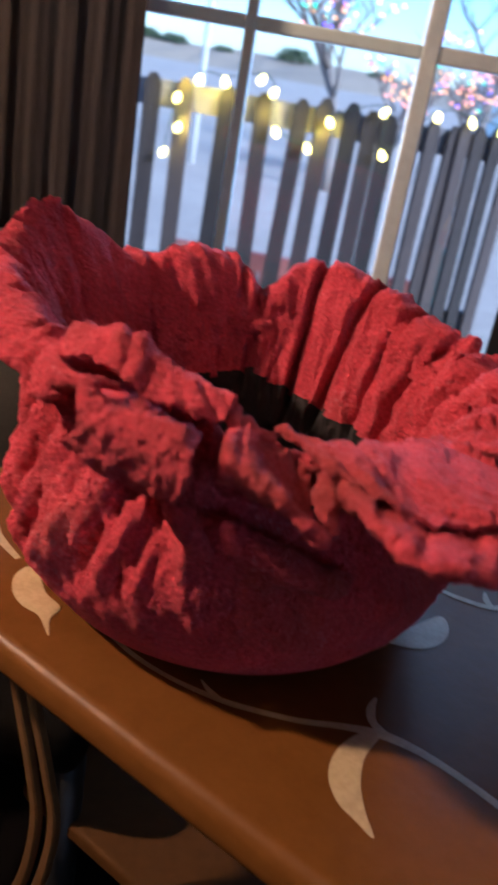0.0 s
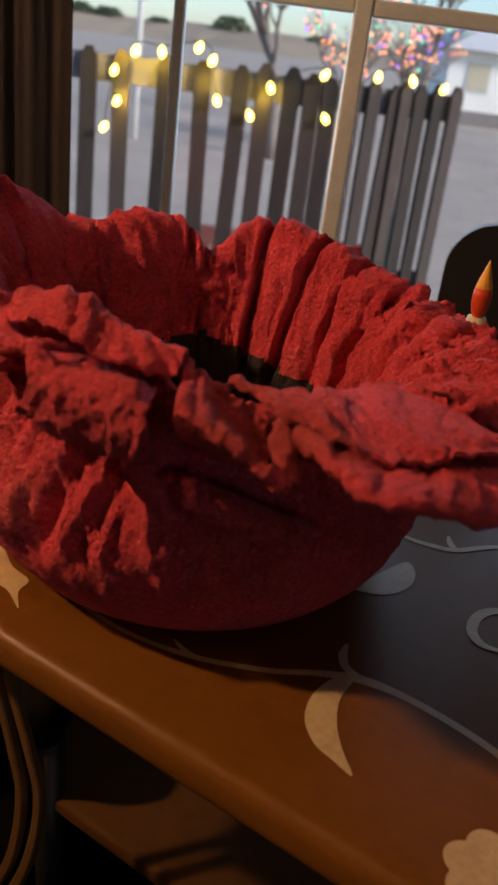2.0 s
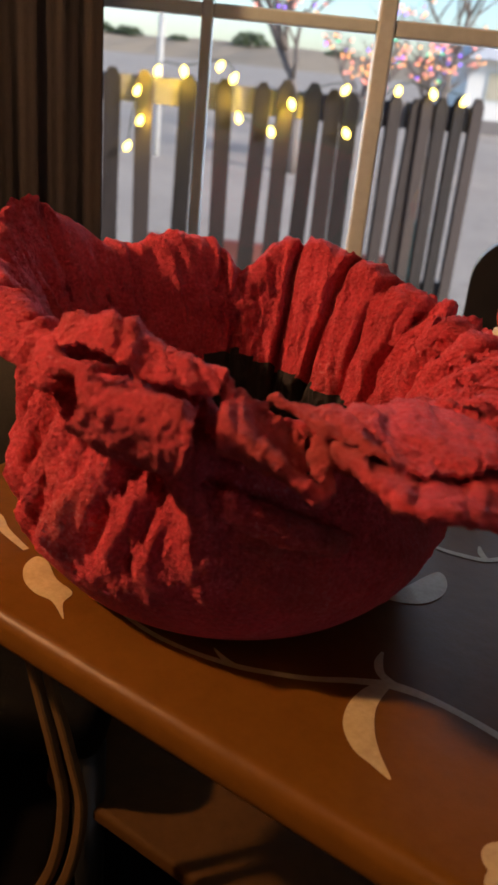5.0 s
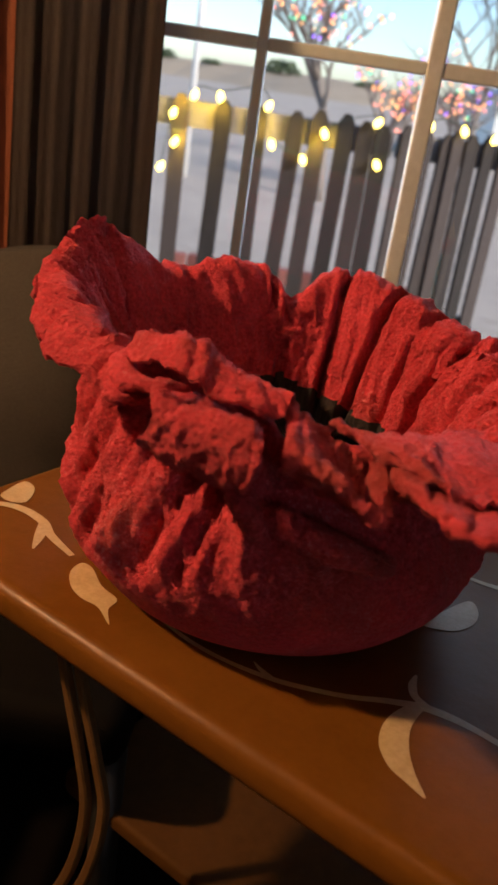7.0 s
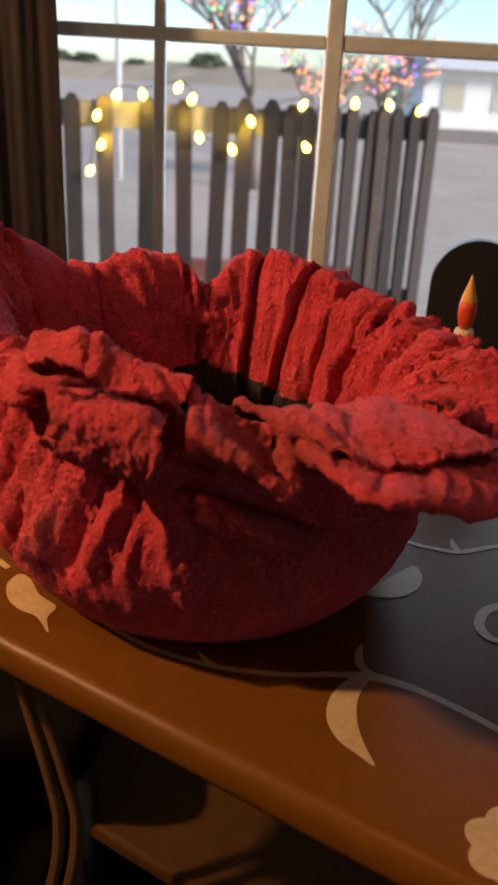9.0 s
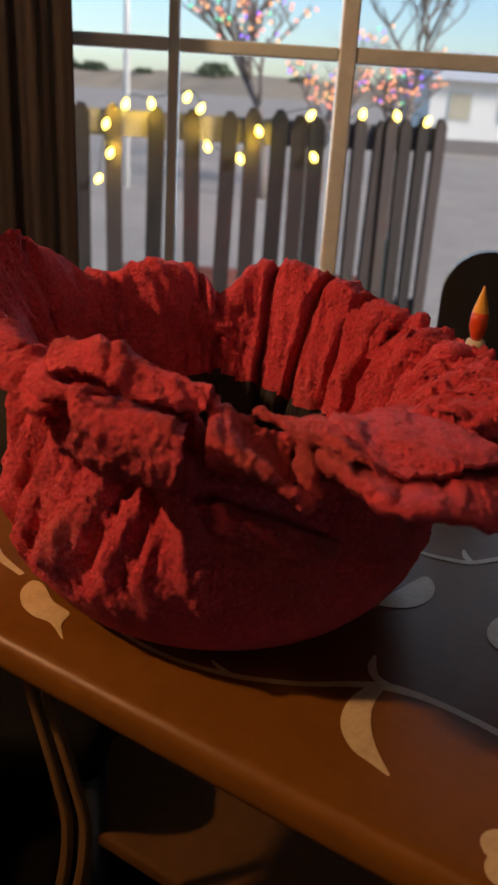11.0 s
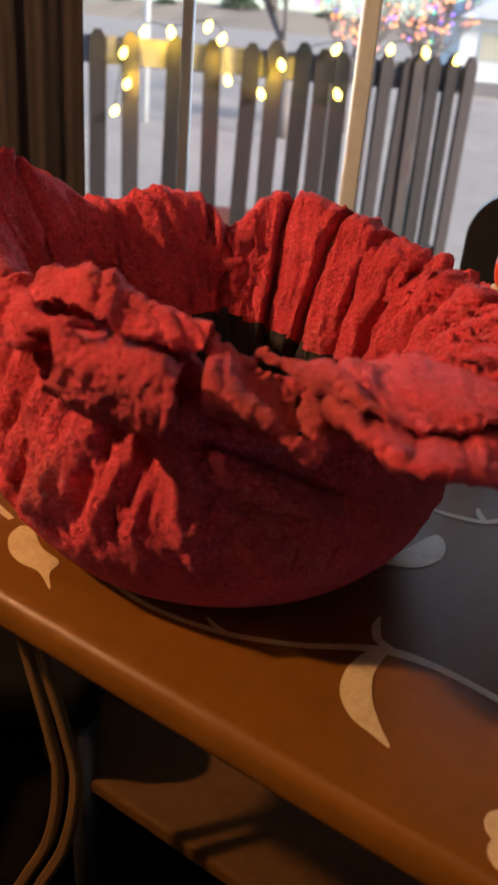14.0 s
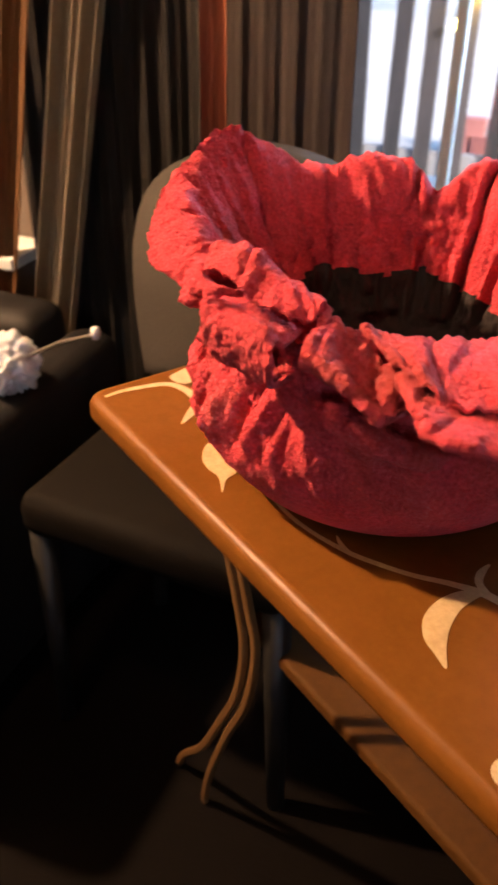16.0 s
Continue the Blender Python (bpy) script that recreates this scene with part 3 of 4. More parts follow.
# creases: angle, lean (degrees over the height), from and to along the profile, width in degrees, depth
PLEATS = [(186, 8, 2.0, 3.3, 3.0, .007), (197, 10, 1.7, 3.3, 2.6, .009), (206, 13, 1.5, 3.3, 3.4, .011), (217, 15, 1.7, 3.2, 2.8, .010), (225, 18, 2.1, 3.3, 2.4, .009),
          (235, 17, 1.8, 3.3, 3.0, .011), (247, 14, 2.0, 3.3, 2.6, .010), (257, 10, 2.3, 3.2, 2.4, .008), (285, -8, 2.0, 3.0, 5.0, .008), (300, -16, 2.0, 3.0, 4.0, .007)]
CRACKS = [(103, 1, 4.2, 6.8, 0.9, .015), (96, 3, 4.0, 7.4, 1.3, .015), (78, 2.5, 4.0, 7.8, 1.0, .018), (55, 13, 4.0, 7.8, 1.2, .021), (43, 7, 4.4, 7.4, 1.0, .013), (24, 14, 3.8, 7.6, 1.5, .016), (9, 10, 3.6, 7.2, 1.8, .018)]
WALL = [(a, lean, v0, v1) for a, lean, v0, v1, _, _ in CRACKS]
CRACKS += [(-2, 6, 3.5, 6.8, 1.8, .016), (-16, 6, 3.5, 6.6, 2.0, .015), (-30, 5, 3.4, 6.2, 1.8, .013), (-146, 9, 3.7, 6.6, 1.5, .011), (-157, 4, 4.6, 6.8, 1.0, .008), (-163, 12, 3.7, 6.9, 1.4, .015),
           (-175, 6, 4.4, 6.9, 1.0, .008), (172, 9, 3.8, 7.0, 1.2, .010), (158, 5, 3.8, 7.0, 1.3, .009), (132, 4, 4.2, 7.4, 1.6, .008)]


def pillow(a, v):
    """The wall swells between two cracks."""
    if not (-5 < a < 130) or v < 4.4 or v > 8:
        return 0.0
    at = sorted(c + lean * (v - v0) / (v1 - v0) for c, lean, v0, v1 in WALL) + [128]
    for p, q in zip(at, at[1:]):
        if p < a < q:
            u = (a - p) / (q - p)
            return 0.00065 * min(q - p, 12) * (4 * u * (1 - u)) ** 0.7 * (1 - 0.5 * bump(v, 5, 0.5)) * (0.55 + 0.9 * abs(noise.noise((p * 0.7, 0.3, 1.0))))
    return 0.0


def ridged(a, lean, f, k, z):
    """Folds that run up the wall: sharp valleys, round tops."""
    c, d = math.cos(radians(a + lean)), math.sin(radians(a + lean))
    return 0.55 - min(1.0, 2.4 * abs(noise.noise((c * f, d * f, k + z))))


def crust(q, amount=1.0):
    return amount * (0.0070 * (abs(noise.noise(q * 30)) - 0.22) + 0.0075 * (abs(noise.noise(q * 68 + Vector((5, 0, 0)))) - 0.22) + 0.0034 * noise.noise(q * 130) + 0.0026 * noise.noise(q * 270))


def terry(q):
    """The fine loops and crumbs of the stiffened towel."""
    return 0.0026 * (abs(noise.noise(q * 70)) - 0.2) + 0.0018 * noise.noise(q * 150) + 0.0013 * noise.noise(q * 300)


def cloth_roll(points, radii, n=14):
    """A rolled fold of the stiff cloth, as polar points (angle, radius, height); the ends sink into the wall."""
    line = smooth_line([(*p, w) for p, w in zip(points, radii)], 9)
    pts = [Vector((float(r) * math.cos(radians(a)), float(r) * math.sin(radians(a)), float(z))) for a, r, z, _ in line]
    verts, faces = [], []
    for i, p in enumerate(pts):
        d = (pts[min(i + 1, len(pts) - 1)] - pts[max(i - 1, 0)]).normalized()
        side = d.cross(Vector((0, 0, 1))).normalized()
        up = side.cross(d)
        for k in range(n):
            o = math.cos(2 * math.pi * k / n) * side + math.sin(2 * math.pi * k / n) * up * 0.8
            q = p + float(line[i][3]) * (1 + 0.3 * noise.noise(p * 60)) * o
            verts.append(q + o * 1.4 * terry(q))
    for i in range(len(pts) - 1):
        for k in range(n):
            faces.append((i * n + k, i * n + (k + 1) % n, (i + 1) * n + (k + 1) % n, (i + 1) * n + k))
    faces += [tuple(range(n))[::-1], tuple(range((len(pts) - 1) * n, len(pts) * n))]
    return verts, faces


def cloth_fold(a0, a1, inner, outer, waves, sway, curl, seed, thick=0.0045, na=70, nb=16):
    """A thin fold of cloth between an inner and an outer arc (radius, height), waving and curled at its edge."""
    grid = []
    for i in range(na + 1):
        s = i / na
        a = a0 + (a1 - a0) * s
        ends = math.sin(math.pi * s) ** 0.5
        row = []
        for j in range(nb + 1):
            t = j / nb
            w = math.sin(2 * math.pi * waves * s + seed) + 0.5 * math.sin(2 * math.pi * waves * 2.3 * s + 2 * seed)
            r = inner[0] + (outer[0] - inner[0]) * t * (0.45 + 0.55 * ends) + 0.5 * sway * w * t
            z = inner[1] + (outer[1] - inner[1]) * t + sway * w * t - curl * t ** 3
            row.append(Vector((r * math.cos(radians(a)), r * math.sin(radians(a)), z)))
        grid.append(row)
    verts, faces = [], []
    for sign in (1, -1):
        for row in grid:
            for j, q in enumerate(row):
                verts.append(q + Vector((0, 0, sign * thick * (1 if j < nb else 0.4) + crust(q, 1.5))))
    n, m = nb + 1, (na + 1) * (nb + 1)
    for i in range(na):
        for j in range(nb):
            a, b, c, d = i * n + j, (i + 1) * n + j, (i + 1) * n + j + 1, i * n + j + 1
            faces += [(a, d, c, b), (m + a, m + b, m + c, m + d)]
    edge = [i * n + nb for i in range(na + 1)]
    faces += [(p, m + p, m + q, q) for p, q in zip(edge, edge[1:])]
    for i in (0, na):
        faces += [(i * n + j, i * n + j + 1, m + i * n + j + 1, m + i * n + j) for j in range(nb)]
    return verts, faces


def cloth_sheet(rows, thick=0.0022, na=150, per=14, waves=7.0, wave=0.0022, fray=0.0, seed=0.0):
    """A stiff sheet of cloth lofted through rows of (angle, radius, height), wrinkled across and worn along its last row."""
    cols = []
    for row in rows:
        line = smooth_line(row, 24)
        pick = np.linspace(0, len(line) - 1, na + 1)
        cols.append(np.stack([np.interp(pick, range(len(line)), line[:, c]) for c in range(3)], 1))
    grid = []
    for i in range(na + 1):
        line = smooth_line([c[i] for c in cols], per)
        grid.append([Vector((r * math.cos(radians(a)), r * math.sin(radians(a)), z)) for a, r, z in line.tolist()])
    nb = len(grid[0]) - 1
    top, low = [], []
    for i in range(na + 1):
        for j in range(nb + 1):
            q = grid[i][j]
            du = grid[min(i + 1, na)][j] - grid[max(i - 1, 0)][j]
            dv = grid[i][min(j + 1, nb)] - grid[i][max(j - 1, 0)]
            n = du.cross(dv)
            n = n.normalized() if n.length > 1e-12 else Vector((0, 0, 1))
            s, t = i / na, j / nb
            fold = 0.45 - min(1.0, 2.2 * abs(noise.noise((s * waves + 0.25 * math.sin(4 * t + seed), t * 1.3, seed))))
            rim = max(0.0, abs(2 * t - 1) - 0.75) * 4
            h = wave * fold + terry(q) * (0.8 + 0.6 * fray * rim)
            e = dv.normalized() * fray * rim * 0.0022 * noise.noise(q * 160) if dv.length > 1e-12 else Vector()
            w = thick * (1 - 0.45 * rim)
            top.append(q + n * (h + w) + e)
            low.append(q + n * (h - w) + e)
    verts, faces = top + low, []
    n, m = nb + 1, len(top)
    for i in range(na):
        for j in range(nb):
            a, b, c, d = i * n + j, (i + 1) * n + j, (i + 1) * n + j + 1, i * n + j + 1
            faces += [(a, b, c, d), (m + d, m + c, m + b, m + a)]
        for j in (0, nb):
            faces.append((i * n + j, m + i * n + j, m + (i + 1) * n + j, (i + 1) * n + j))
    for i in (0, na):
        faces += [(i * n + j, i * n + j + 1, m + i * n + j + 1, m + i * n + j) for j in range(nb)]
    return verts, faces


# the folds along the front: a pouch with a roll over it, a middle flap, a tight loop, two layers of a wide flap
POUCH_ROLL = [[(-132, .160, .206), (-126, .162, .217), (-117.6, .160, .221), (-109.5, .160, .214), (-101.5, .166, .209), (-93.1, .186, .211)],
              [(-130, .174, .218), (-123, .175, .228), (-115, .175, .232), (-108, .177, .226), (-100, .181, .219), (-93.6, .190, .216)],
              [(-127, .190, .208), (-120.1, .192, .216), (-112.6, .197, .219), (-106.4, .202, .214), (-98.7, .202, .210), (-94.5, .197, .206)]]
POUCH = [[(-119, .180, .200), (-111.4, .182, .204), (-105.6, .186, .200), (-100, .190, .198), (-97.4, .190, .196)],
         [(-115, .200, .203), (-108, .204, .203), (-102, .208, .202), (-99, .214, .201), (-97, .216, .197)],
         [(-112.5, .217, .214), (-106.6, .221, .209), (-101.6, .226, .213), (-98, .233, .214), (-96.2, .236, .208)],
         [(-111.5, .225, .208), (-106.0, .229, .204), (-101.0, .234, .206), (-97.2, .241, .205), (-95.4, .244, .199)],
         [(-113, .222, .192), (-107, .226, .188), (-101.6, .230, .189), (-98, .235, .186), (-96.4, .237, .184)],
         [(-117, .208, .176), (-110, .212, .172), (-104, .214, .171), (-100, .216, .170), (-98, .217, .170)],
         [(-121, .160, .158), (-113, .160, .155), (-107.2, .160, .154), (-103, .162, .154), (-100, .164, .156)]]
MIDDLE = [[(-93.4, .182, .201), (-91.0, .186, .206), (-87.7, .188, .200), (-83.6, .193, .195), (-80.4, .198, .187)],
          [(-93.4, .204, .203), (-91.1, .204, .204), (-87.4, .207, .192), (-83.9, .214, .178), (-80.6, .220, .168)],
          [(-93.2, .222, .200), (-90.4, .228, .199), (-86.0, .233, .194), (-82.4, .238, .184), (-79.4, .241, .175)],
          [(-93, .220, .188), (-89.9, .224, .188), (-86.0, .228, .183), (-82.0, .232, .175), (-78.6, .234, .169)],
          [(-93, .166, .160), (-89.4, .164, .157), (-84.0, .164, .150), (-78.5, .164, .145), (-74.1, .164, .143)]]
FLAP = [[(-86.5, .184, .200), (-80.1, .174, .194), (-69.0, .160, .186), (-54.8, .146, .181), (-34, .140, .172)],
        [(-85.9, .190, .207), (-79.6, .188, .202), (-69.4, .182, .195), (-57, .174, .191), (-40, .168, .181)],
        [(-83.0, .199, .204), (-76.8, .211, .202), (-69.8, .212, .197), (-60.4, .210, .195), (-46, .206, .186)],
        [(-79.8, .206, .199), (-75.6, .235, .199), (-72.0, .252, .194), (-65, .256, .193), (-58.0, .256, .192), (-49, .250, .186)]]
UNDER_FLAP = [[(-77.7, .200, .188), (-73, .214, .186), (-66, .220, .184), (-58.5, .220, .183), (-46, .216, .174)],
              [(-77.7, .212, .195), (-75.6, .234, .194), (-72.6, .250, .190), (-67, .258, .188), (-60, .260, .185), (-48, .252, .176)],
              [(-77.7, .226, .193), (-76.4, .246, .195), (-75.0, .268, .193), (-73.4, .283, .193), (-68.6, .288, .191), (-61.3, .286, .177), (-50, .268, .172)],
              [(-77, .220, .184), (-75, .240, .186), (-73.5, .258, .184), (-71, .270, .183), (-66, .274, .180), (-59, .270, .168), (-48, .250, .164)],
              [(-73, .166, .156), (-66, .166, .150), (-58, .166, .146), (-50, .168, .144), (-40, .170, .142)]]
FOLDS = [cloth_sheet(POUCH_ROLL, waves=7, wave=0.0048, fray=1.6, seed=1.0),
         cloth_sheet(POUCH, waves=4, wave=0.0012, fray=0.3, seed=2.3),
         cloth_sheet(MIDDLE, waves=4, fray=1.2, seed=3.1),
         cloth_sheet(FLAP, waves=6, wave=0.0045, fray=1.4, seed=4.7),
         cloth_sheet(UNDER_FLAP, waves=6, fray=0.8, seed=5.9),
         cloth_fold(-46, -12, (0.16, 0.176), (0.236, 0.188), 3.1, 0.011, 0.010, 0.3),
         cloth_fold(-30, 4, (0.15, 0.166), (0.220, 0.184), 2.6, 0.011, 0.008, 1.7),
         cloth_fold(-4, 28, (0.15, 0.166), (0.206, 0.184), 2.2, 0.010, 0.008, 2.4),
         cloth_fold(22, 50, (0.145, 0.170), (0.190, 0.196), 2.7, 0.008, 0.008, 2.9)]
ROLLS = [cloth_roll([(-105, .166, .166), (-101, .184, .156), (-98.5, .191, .147), (-96.5, .186, .132), (-94, .172, .114)], [.006, .010, .0115, .009, .003]),
         cloth_roll([(-100, .164, .136), (-93, .173, .133), (-85, .179, .127), (-77, .180, .118), (-71, .176, .110), (-64, .164, .103)], [.004, .010, .013, .013, .010, .003], 18),
         cloth_roll([(-76, .196, .188), (-77.6, .207, .196), (-79.0, .215, .192), (-79.2, .226, .183), (-79.0, .237, .174)], [.003, .0055, .006, .006, .005]),
         cloth_roll([(-112, .190, .208), (-113, .212, .215), (-111.5, .222, .208), (-110, .224, .202), (-106.5, .226, .200)], [.003, .0045, .005, .005, .004]),
         cloth_roll([(-131, .176, .208), (-127, .190, .207), (-122, .198, .204), (-117, .194, .204)], [.004, .0075, .008, .004]),
         cloth_roll([(-133, .172, .200), (-128, .194, .197), (-123, .203, .196), (-118, .190, .195)], [.004, .006, .006, .003]),
         cloth_roll([(-94, .182, .212), (-93, .190, .208), (-92.4, .193, .202), (-90, .190, .202), (-86.5, .188, .200)], [.003, .0035, .004, .004, .004]),
         cloth_roll([(-38, .160, .176), (-33, .20, .184), (-29, .234, .176)], [.005, .012, .008]),
         cloth_roll([(-22, .156, .168), (-19, .19, .180), (-17, .222, .174)], [.006, .013, .008]),
         cloth_roll([(-6, .150, .164), (-5, .180, .178), (-2, .212, .174)], [.006, .013, .008]),
         cloth_roll([(9, .146, .162), (11, .172, .180), (13, .202, .176)], [.006, .013, .008]),
         cloth_roll([(23, .144, .164), (23, .164, .184), (25, .194, .184)], [.006, .012, .008]),
         cloth_roll([(34, .142, .160), (36, .156, .188), (37, .184, .194)], [.005, .010, .007]),
         cloth_roll([(46, .140, .150), (48, .152, .186), (50, .178, .204)], [.005, .009, .006])]


def bowl():
    NT, per = 660, 15
    angles = [360 * k / NT - 180 for k in range(NT)]
    lip, crest = round_table(LIP, angles), round_table(CREST, angles)
    verts, faces, inside = [], [], []
    nv = 0
    for k, a in enumerate(angles):
        ca, sa = math.cos(radians(a)), math.sin(radians(a))
        front = bump(gap_to(a, -80), 0, 62)          # where the lip hangs over
        left = bump(gap_to(a, -160), 0, 40)
        rr, zr = lip[k]
        rc, zc = crest[k]
        ruff = 0.45 + 0.6 * bump(gap_to(a, 10), 0, 55)
        w = noise.noise((3.1 * ca, 3.1 * sa, 4.0)) * 0.010 + noise.noise((9 * ca, 9 * sa, 7.0)) * 0.008 + noise.noise((24 * ca, 24 * sa, 2.0)) * 0.0025
        rr += ruff * w * 1.1
        zr += ruff * (noise.noise((8 * ca, 8 * sa, 11.0)) * 0.008 + noise.noise((22 * ca, 22 * sa, 13.0)) * 0.003)
        rc += 0.5 * ruff * w
        rm = 0.172 - 0.006 * ca + 0.006 * noise.noise((2 * ca, 2 * sa, 1.0))
        rn = 0.150 + 0.012 * (1 - front) + 0.009 * bump(gap_to(a, -140), 0, 32)
        zn = 0.158 + 0.012 * left
        ri = 0.124 + 0.006 * noise.noise((3 * ca, 3 * sa, 21.0))
        zn = min(zn + 0.014 * front, zc - 0.026)
        rn = min(rn, rc - 0.012)
        under = ((rc + rr) / 2 - 0.004, (zc + zr) / 2 - 0.013)
        knots = [(0.0, 0.0), (0.113 - 0.008 * ca, 0.0015), (0.149 - 0.006 * ca, 0.020), (rm, 0.074), (rn, zn), under, (rr, zr - 0.001), (rc, zc), (ri + 0.012, 0.15), (ri - 0.004, 0.085), (0.09, 0.045), (0.0, 0.040)]
        line = smooth_line(knots, per)
        nv = len(line)
        body_folds = bump(gap_to(a, -138), 0, 34) + 0.35 * bump(gap_to(a, -60), 0, 40)
        for j, (r, z) in enumerate(line):
            # along the profile: 1 base edge, 2 body, 3 neck, 4 under the lip, 5 lip, 6 crest, 7 inner neck
            v = j / per - 1 if j / per > 2 else j / per * 0.5
            dr = dz = 0.0
            for a0, lean, v0, v1, width, depth in (PLEATS if v < 3.4 else CRACKS):
                if v0 - 0.3 < v < v1 + 0.3:
                    off = gap_to(a, a0 + lean * (v - v0) / max(v1 - v0, 0.1) + 1.6 * noise.noise((a0, v * 1.3, 3.0)))
                    if abs(off) > 6 * width:
                        continue
                    fade = (1 - 0.75 * bump(v, 5, 0.45)) * min(1, max(0, (v - v0 + 0.3) / 0.6)) * min(1, max(0, (v1 + 0.3 - v) / 0.6))
                    g = math.exp(-(off / width) ** 2) - 0.25 * math.exp(-((off - 2.2 * width) / (1.6 * width)) ** 2)
                    if v < 4.6:
                        dr -= depth * g * fade
                    else:
                        dr += 0.7 * depth * g * fade
                        dz -= 0.5 * depth * g * fade
            if v < 3.6:
                up = min(1, max(0, (v - 1.3) / 0.6))
                dr += up * body_folds * (0.0085 * ridged(a, 8 * v, 6, v * 0.5, 1) + 0.0065 * ridged(a, 14 * v, 14, v * 0.9, 5) + 0.0030 * ridged(a, 14 * v, 30, v * 2.0, 7))
                # knob and folded wedge of cloth under the lip
                dr += 0.026 * bump(gap_to(a, -100), 0, 4.5) * bump(v, 2.62, 0.22) - 0.016 * bump(gap_to(a, -104), 0, 4) * bump(v, 2.6, 0.4)
                dr += 0.014 * bump(gap_to(a, -82 + 14 * (v - 2.3)), 0, 12) * bump(v + 0.012 * gap_to(a, -84), 2.42, 0.17) - 0.018 * bump(gap_to(a, -76), 0, 16) * bump(v + 0.012 * gap_to(a, -84), 2.85, 0.20)
            elif v < 8:
                wr = (0.0038 + 0.0050 * bump(gap_to(a, 185), 0, 38)) * ridged(a, 5 * v, 6, v * 0.35, 9) + 0.0022 * ridged(a, 3 * v, 15, v * 1.1, 2)
                if v < 5:
                    dr, dz = dr - wr * 0.4, dz - wr
                elif v < 6.3:
                    dr, dz = dr - wr * 0.3, dz + wr
                else:
                    dr -= wr
            if v > 4.4:
                puff = pillow(a, v)
                dr, dz = dr - (puff if v > 5.6 else -0.4 * puff), dz + (0.7 * puff if v < 6.6 else 0)
            r2 = max(r + dr * (1 if r > 0.05 else 0), 0)
            verts.append(Vector((r2 * ca, r2 * sa, max(z + dz, 0.0) if v > 1 else z)))
    out = []
    for i, q in enumerate(verts):
        j = i % nv
        v = j / per - 1 if j / per > 2 else j / per * 0.5
        keep = min(1, max(0, (v - 0.9) / 0.9)) * (0.4 if v < 2.1 else 0.62) * (1 + 0.2 * bump(v, 5, 0.6))
        if v > 8.2:
            keep = 0.3
        lr = math.hypot(q.x, q.y) + 1e-6
        n = Vector((q.x / lr, q.y / lr, 0.9 if 4.2 < v < 6.6 else 0.1)).normalized() * (1 if v < 5.5 else 0.7)
        if v > 6.4:
            n = Vector((-q.x / lr, -q.y / lr, 0.3)).normalized()
        q = q + n * crust(q, keep)
        if v > 1:
            q.z = max(q.z, 0.0015)
        out.append(q)
    for k in range(NT):
        a, b = k * nv, ((k + 1) % NT) * nv
        ca, sa = math.cos(radians(angles[k])), math.sin(radians(angles[k]))
        # below this edge the wall takes the near-black hollow colour
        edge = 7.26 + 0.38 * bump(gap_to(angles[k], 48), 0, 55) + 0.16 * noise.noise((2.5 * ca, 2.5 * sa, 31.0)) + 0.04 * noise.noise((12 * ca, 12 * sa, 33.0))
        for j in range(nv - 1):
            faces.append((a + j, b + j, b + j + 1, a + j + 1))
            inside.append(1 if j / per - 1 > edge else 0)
    me = bpy.data.meshes.new("bowl")
    me.from_pydata([tuple(q) for q in out], [], faces)
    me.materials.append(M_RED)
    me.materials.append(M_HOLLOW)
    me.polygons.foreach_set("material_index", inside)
    bm = bmesh.new()
    bm.from_mesh(me)
    bmesh.ops.remove_doubles(bm, verts=bm.verts, dist=1e-5)
    bmesh.ops.recalc_face_normals(bm, faces=bm.faces)
    bm.to_mesh(me)
    bm.free()
    me.shade_smooth()
    ob = new("bowl", me)
    ob.location = (BX, BY, TOP + 0.0008)
    for vs, fs in FOLDS + ROLLS:
        fm = bpy.data.meshes.new("rim_fold")
        fm.from_pydata([tuple(q) for q in vs], [], fs)
        fm.materials.append(M_RED)
        fm.shade_smooth()
        new("rim_fold", fm).parent = ob
    return tagged(ob, "red cement-stiffened cloth bowl with ruffled rim on the table", "bowl")


bowl()

# ---- candle and black arched stand on the table ----
CX, CY = 0.384, 0.905
candle = thing("led_candle", pose(CX, CY, TOP + 0.0), "ivory taper candle with an orange plastic flame", "candle")
part("base", lathe([(0, 0), (0.034, 0), (0.036, 0.004), (0.033, 0.010), (0.016, 0.014), (0.014, 0.022), (0, 0.022)], 28), M_BLACK, candle, "black candle cup", True)
part("stick", lathe([(0, 0.022), (0.0112, 0.022), (0.0118, 0.03), (0.0115, 0.121), (0.0098, 0.126), (0.0, 0.126)], 28), M_CANDLE, candle, smooth=True)
flame = part("flame", lathe([(0, 0.125), (0.0055, 0.126), (0.0080, 0.132), (0.0098, 0.141), (0.0100, 0.149), (0.0090, 0.158), (0, 0.158)], 20), M_FLAME, candle, "orange red plastic flame", True)
part("flame_tip", lathe([(0.0091, 0.1575), (0.0066, 0.167), (0.0036, 0.177), (0.0013, 0.185), (0, 0.188)], 20), M_FLAME_TIP, flame, "yellow flame tip", True)

stand = thing("arched_stand", pose(0.425, 1.03, TOP, 0, 0, -10), "black arched stand behind the candle on the table", "stand")
arch = [(-0.056, 0.0), (0.056, 0.0), (0.056, 0.150)] + [(0.056 * math.cos(radians(a)), 0.150 + 0.056 * math.sin(radians(a))) for a in range(10, 171, 10)] + [(-0.056, 0.150)]
bm = slab(arch, -0.009, 0.009)
bmesh.ops.bevel(bm, geom=[e for e in bm.edges if e.calc_face_angle(0) > 1.2], offset=0.003, segments=2, affect="EDGES")
bmesh.ops.rotate(bm, verts=bm.verts, matrix=Matrix.Rotation(radians(90), 3, "X"))
part("back_plate", bm, M_BLACK, stand)
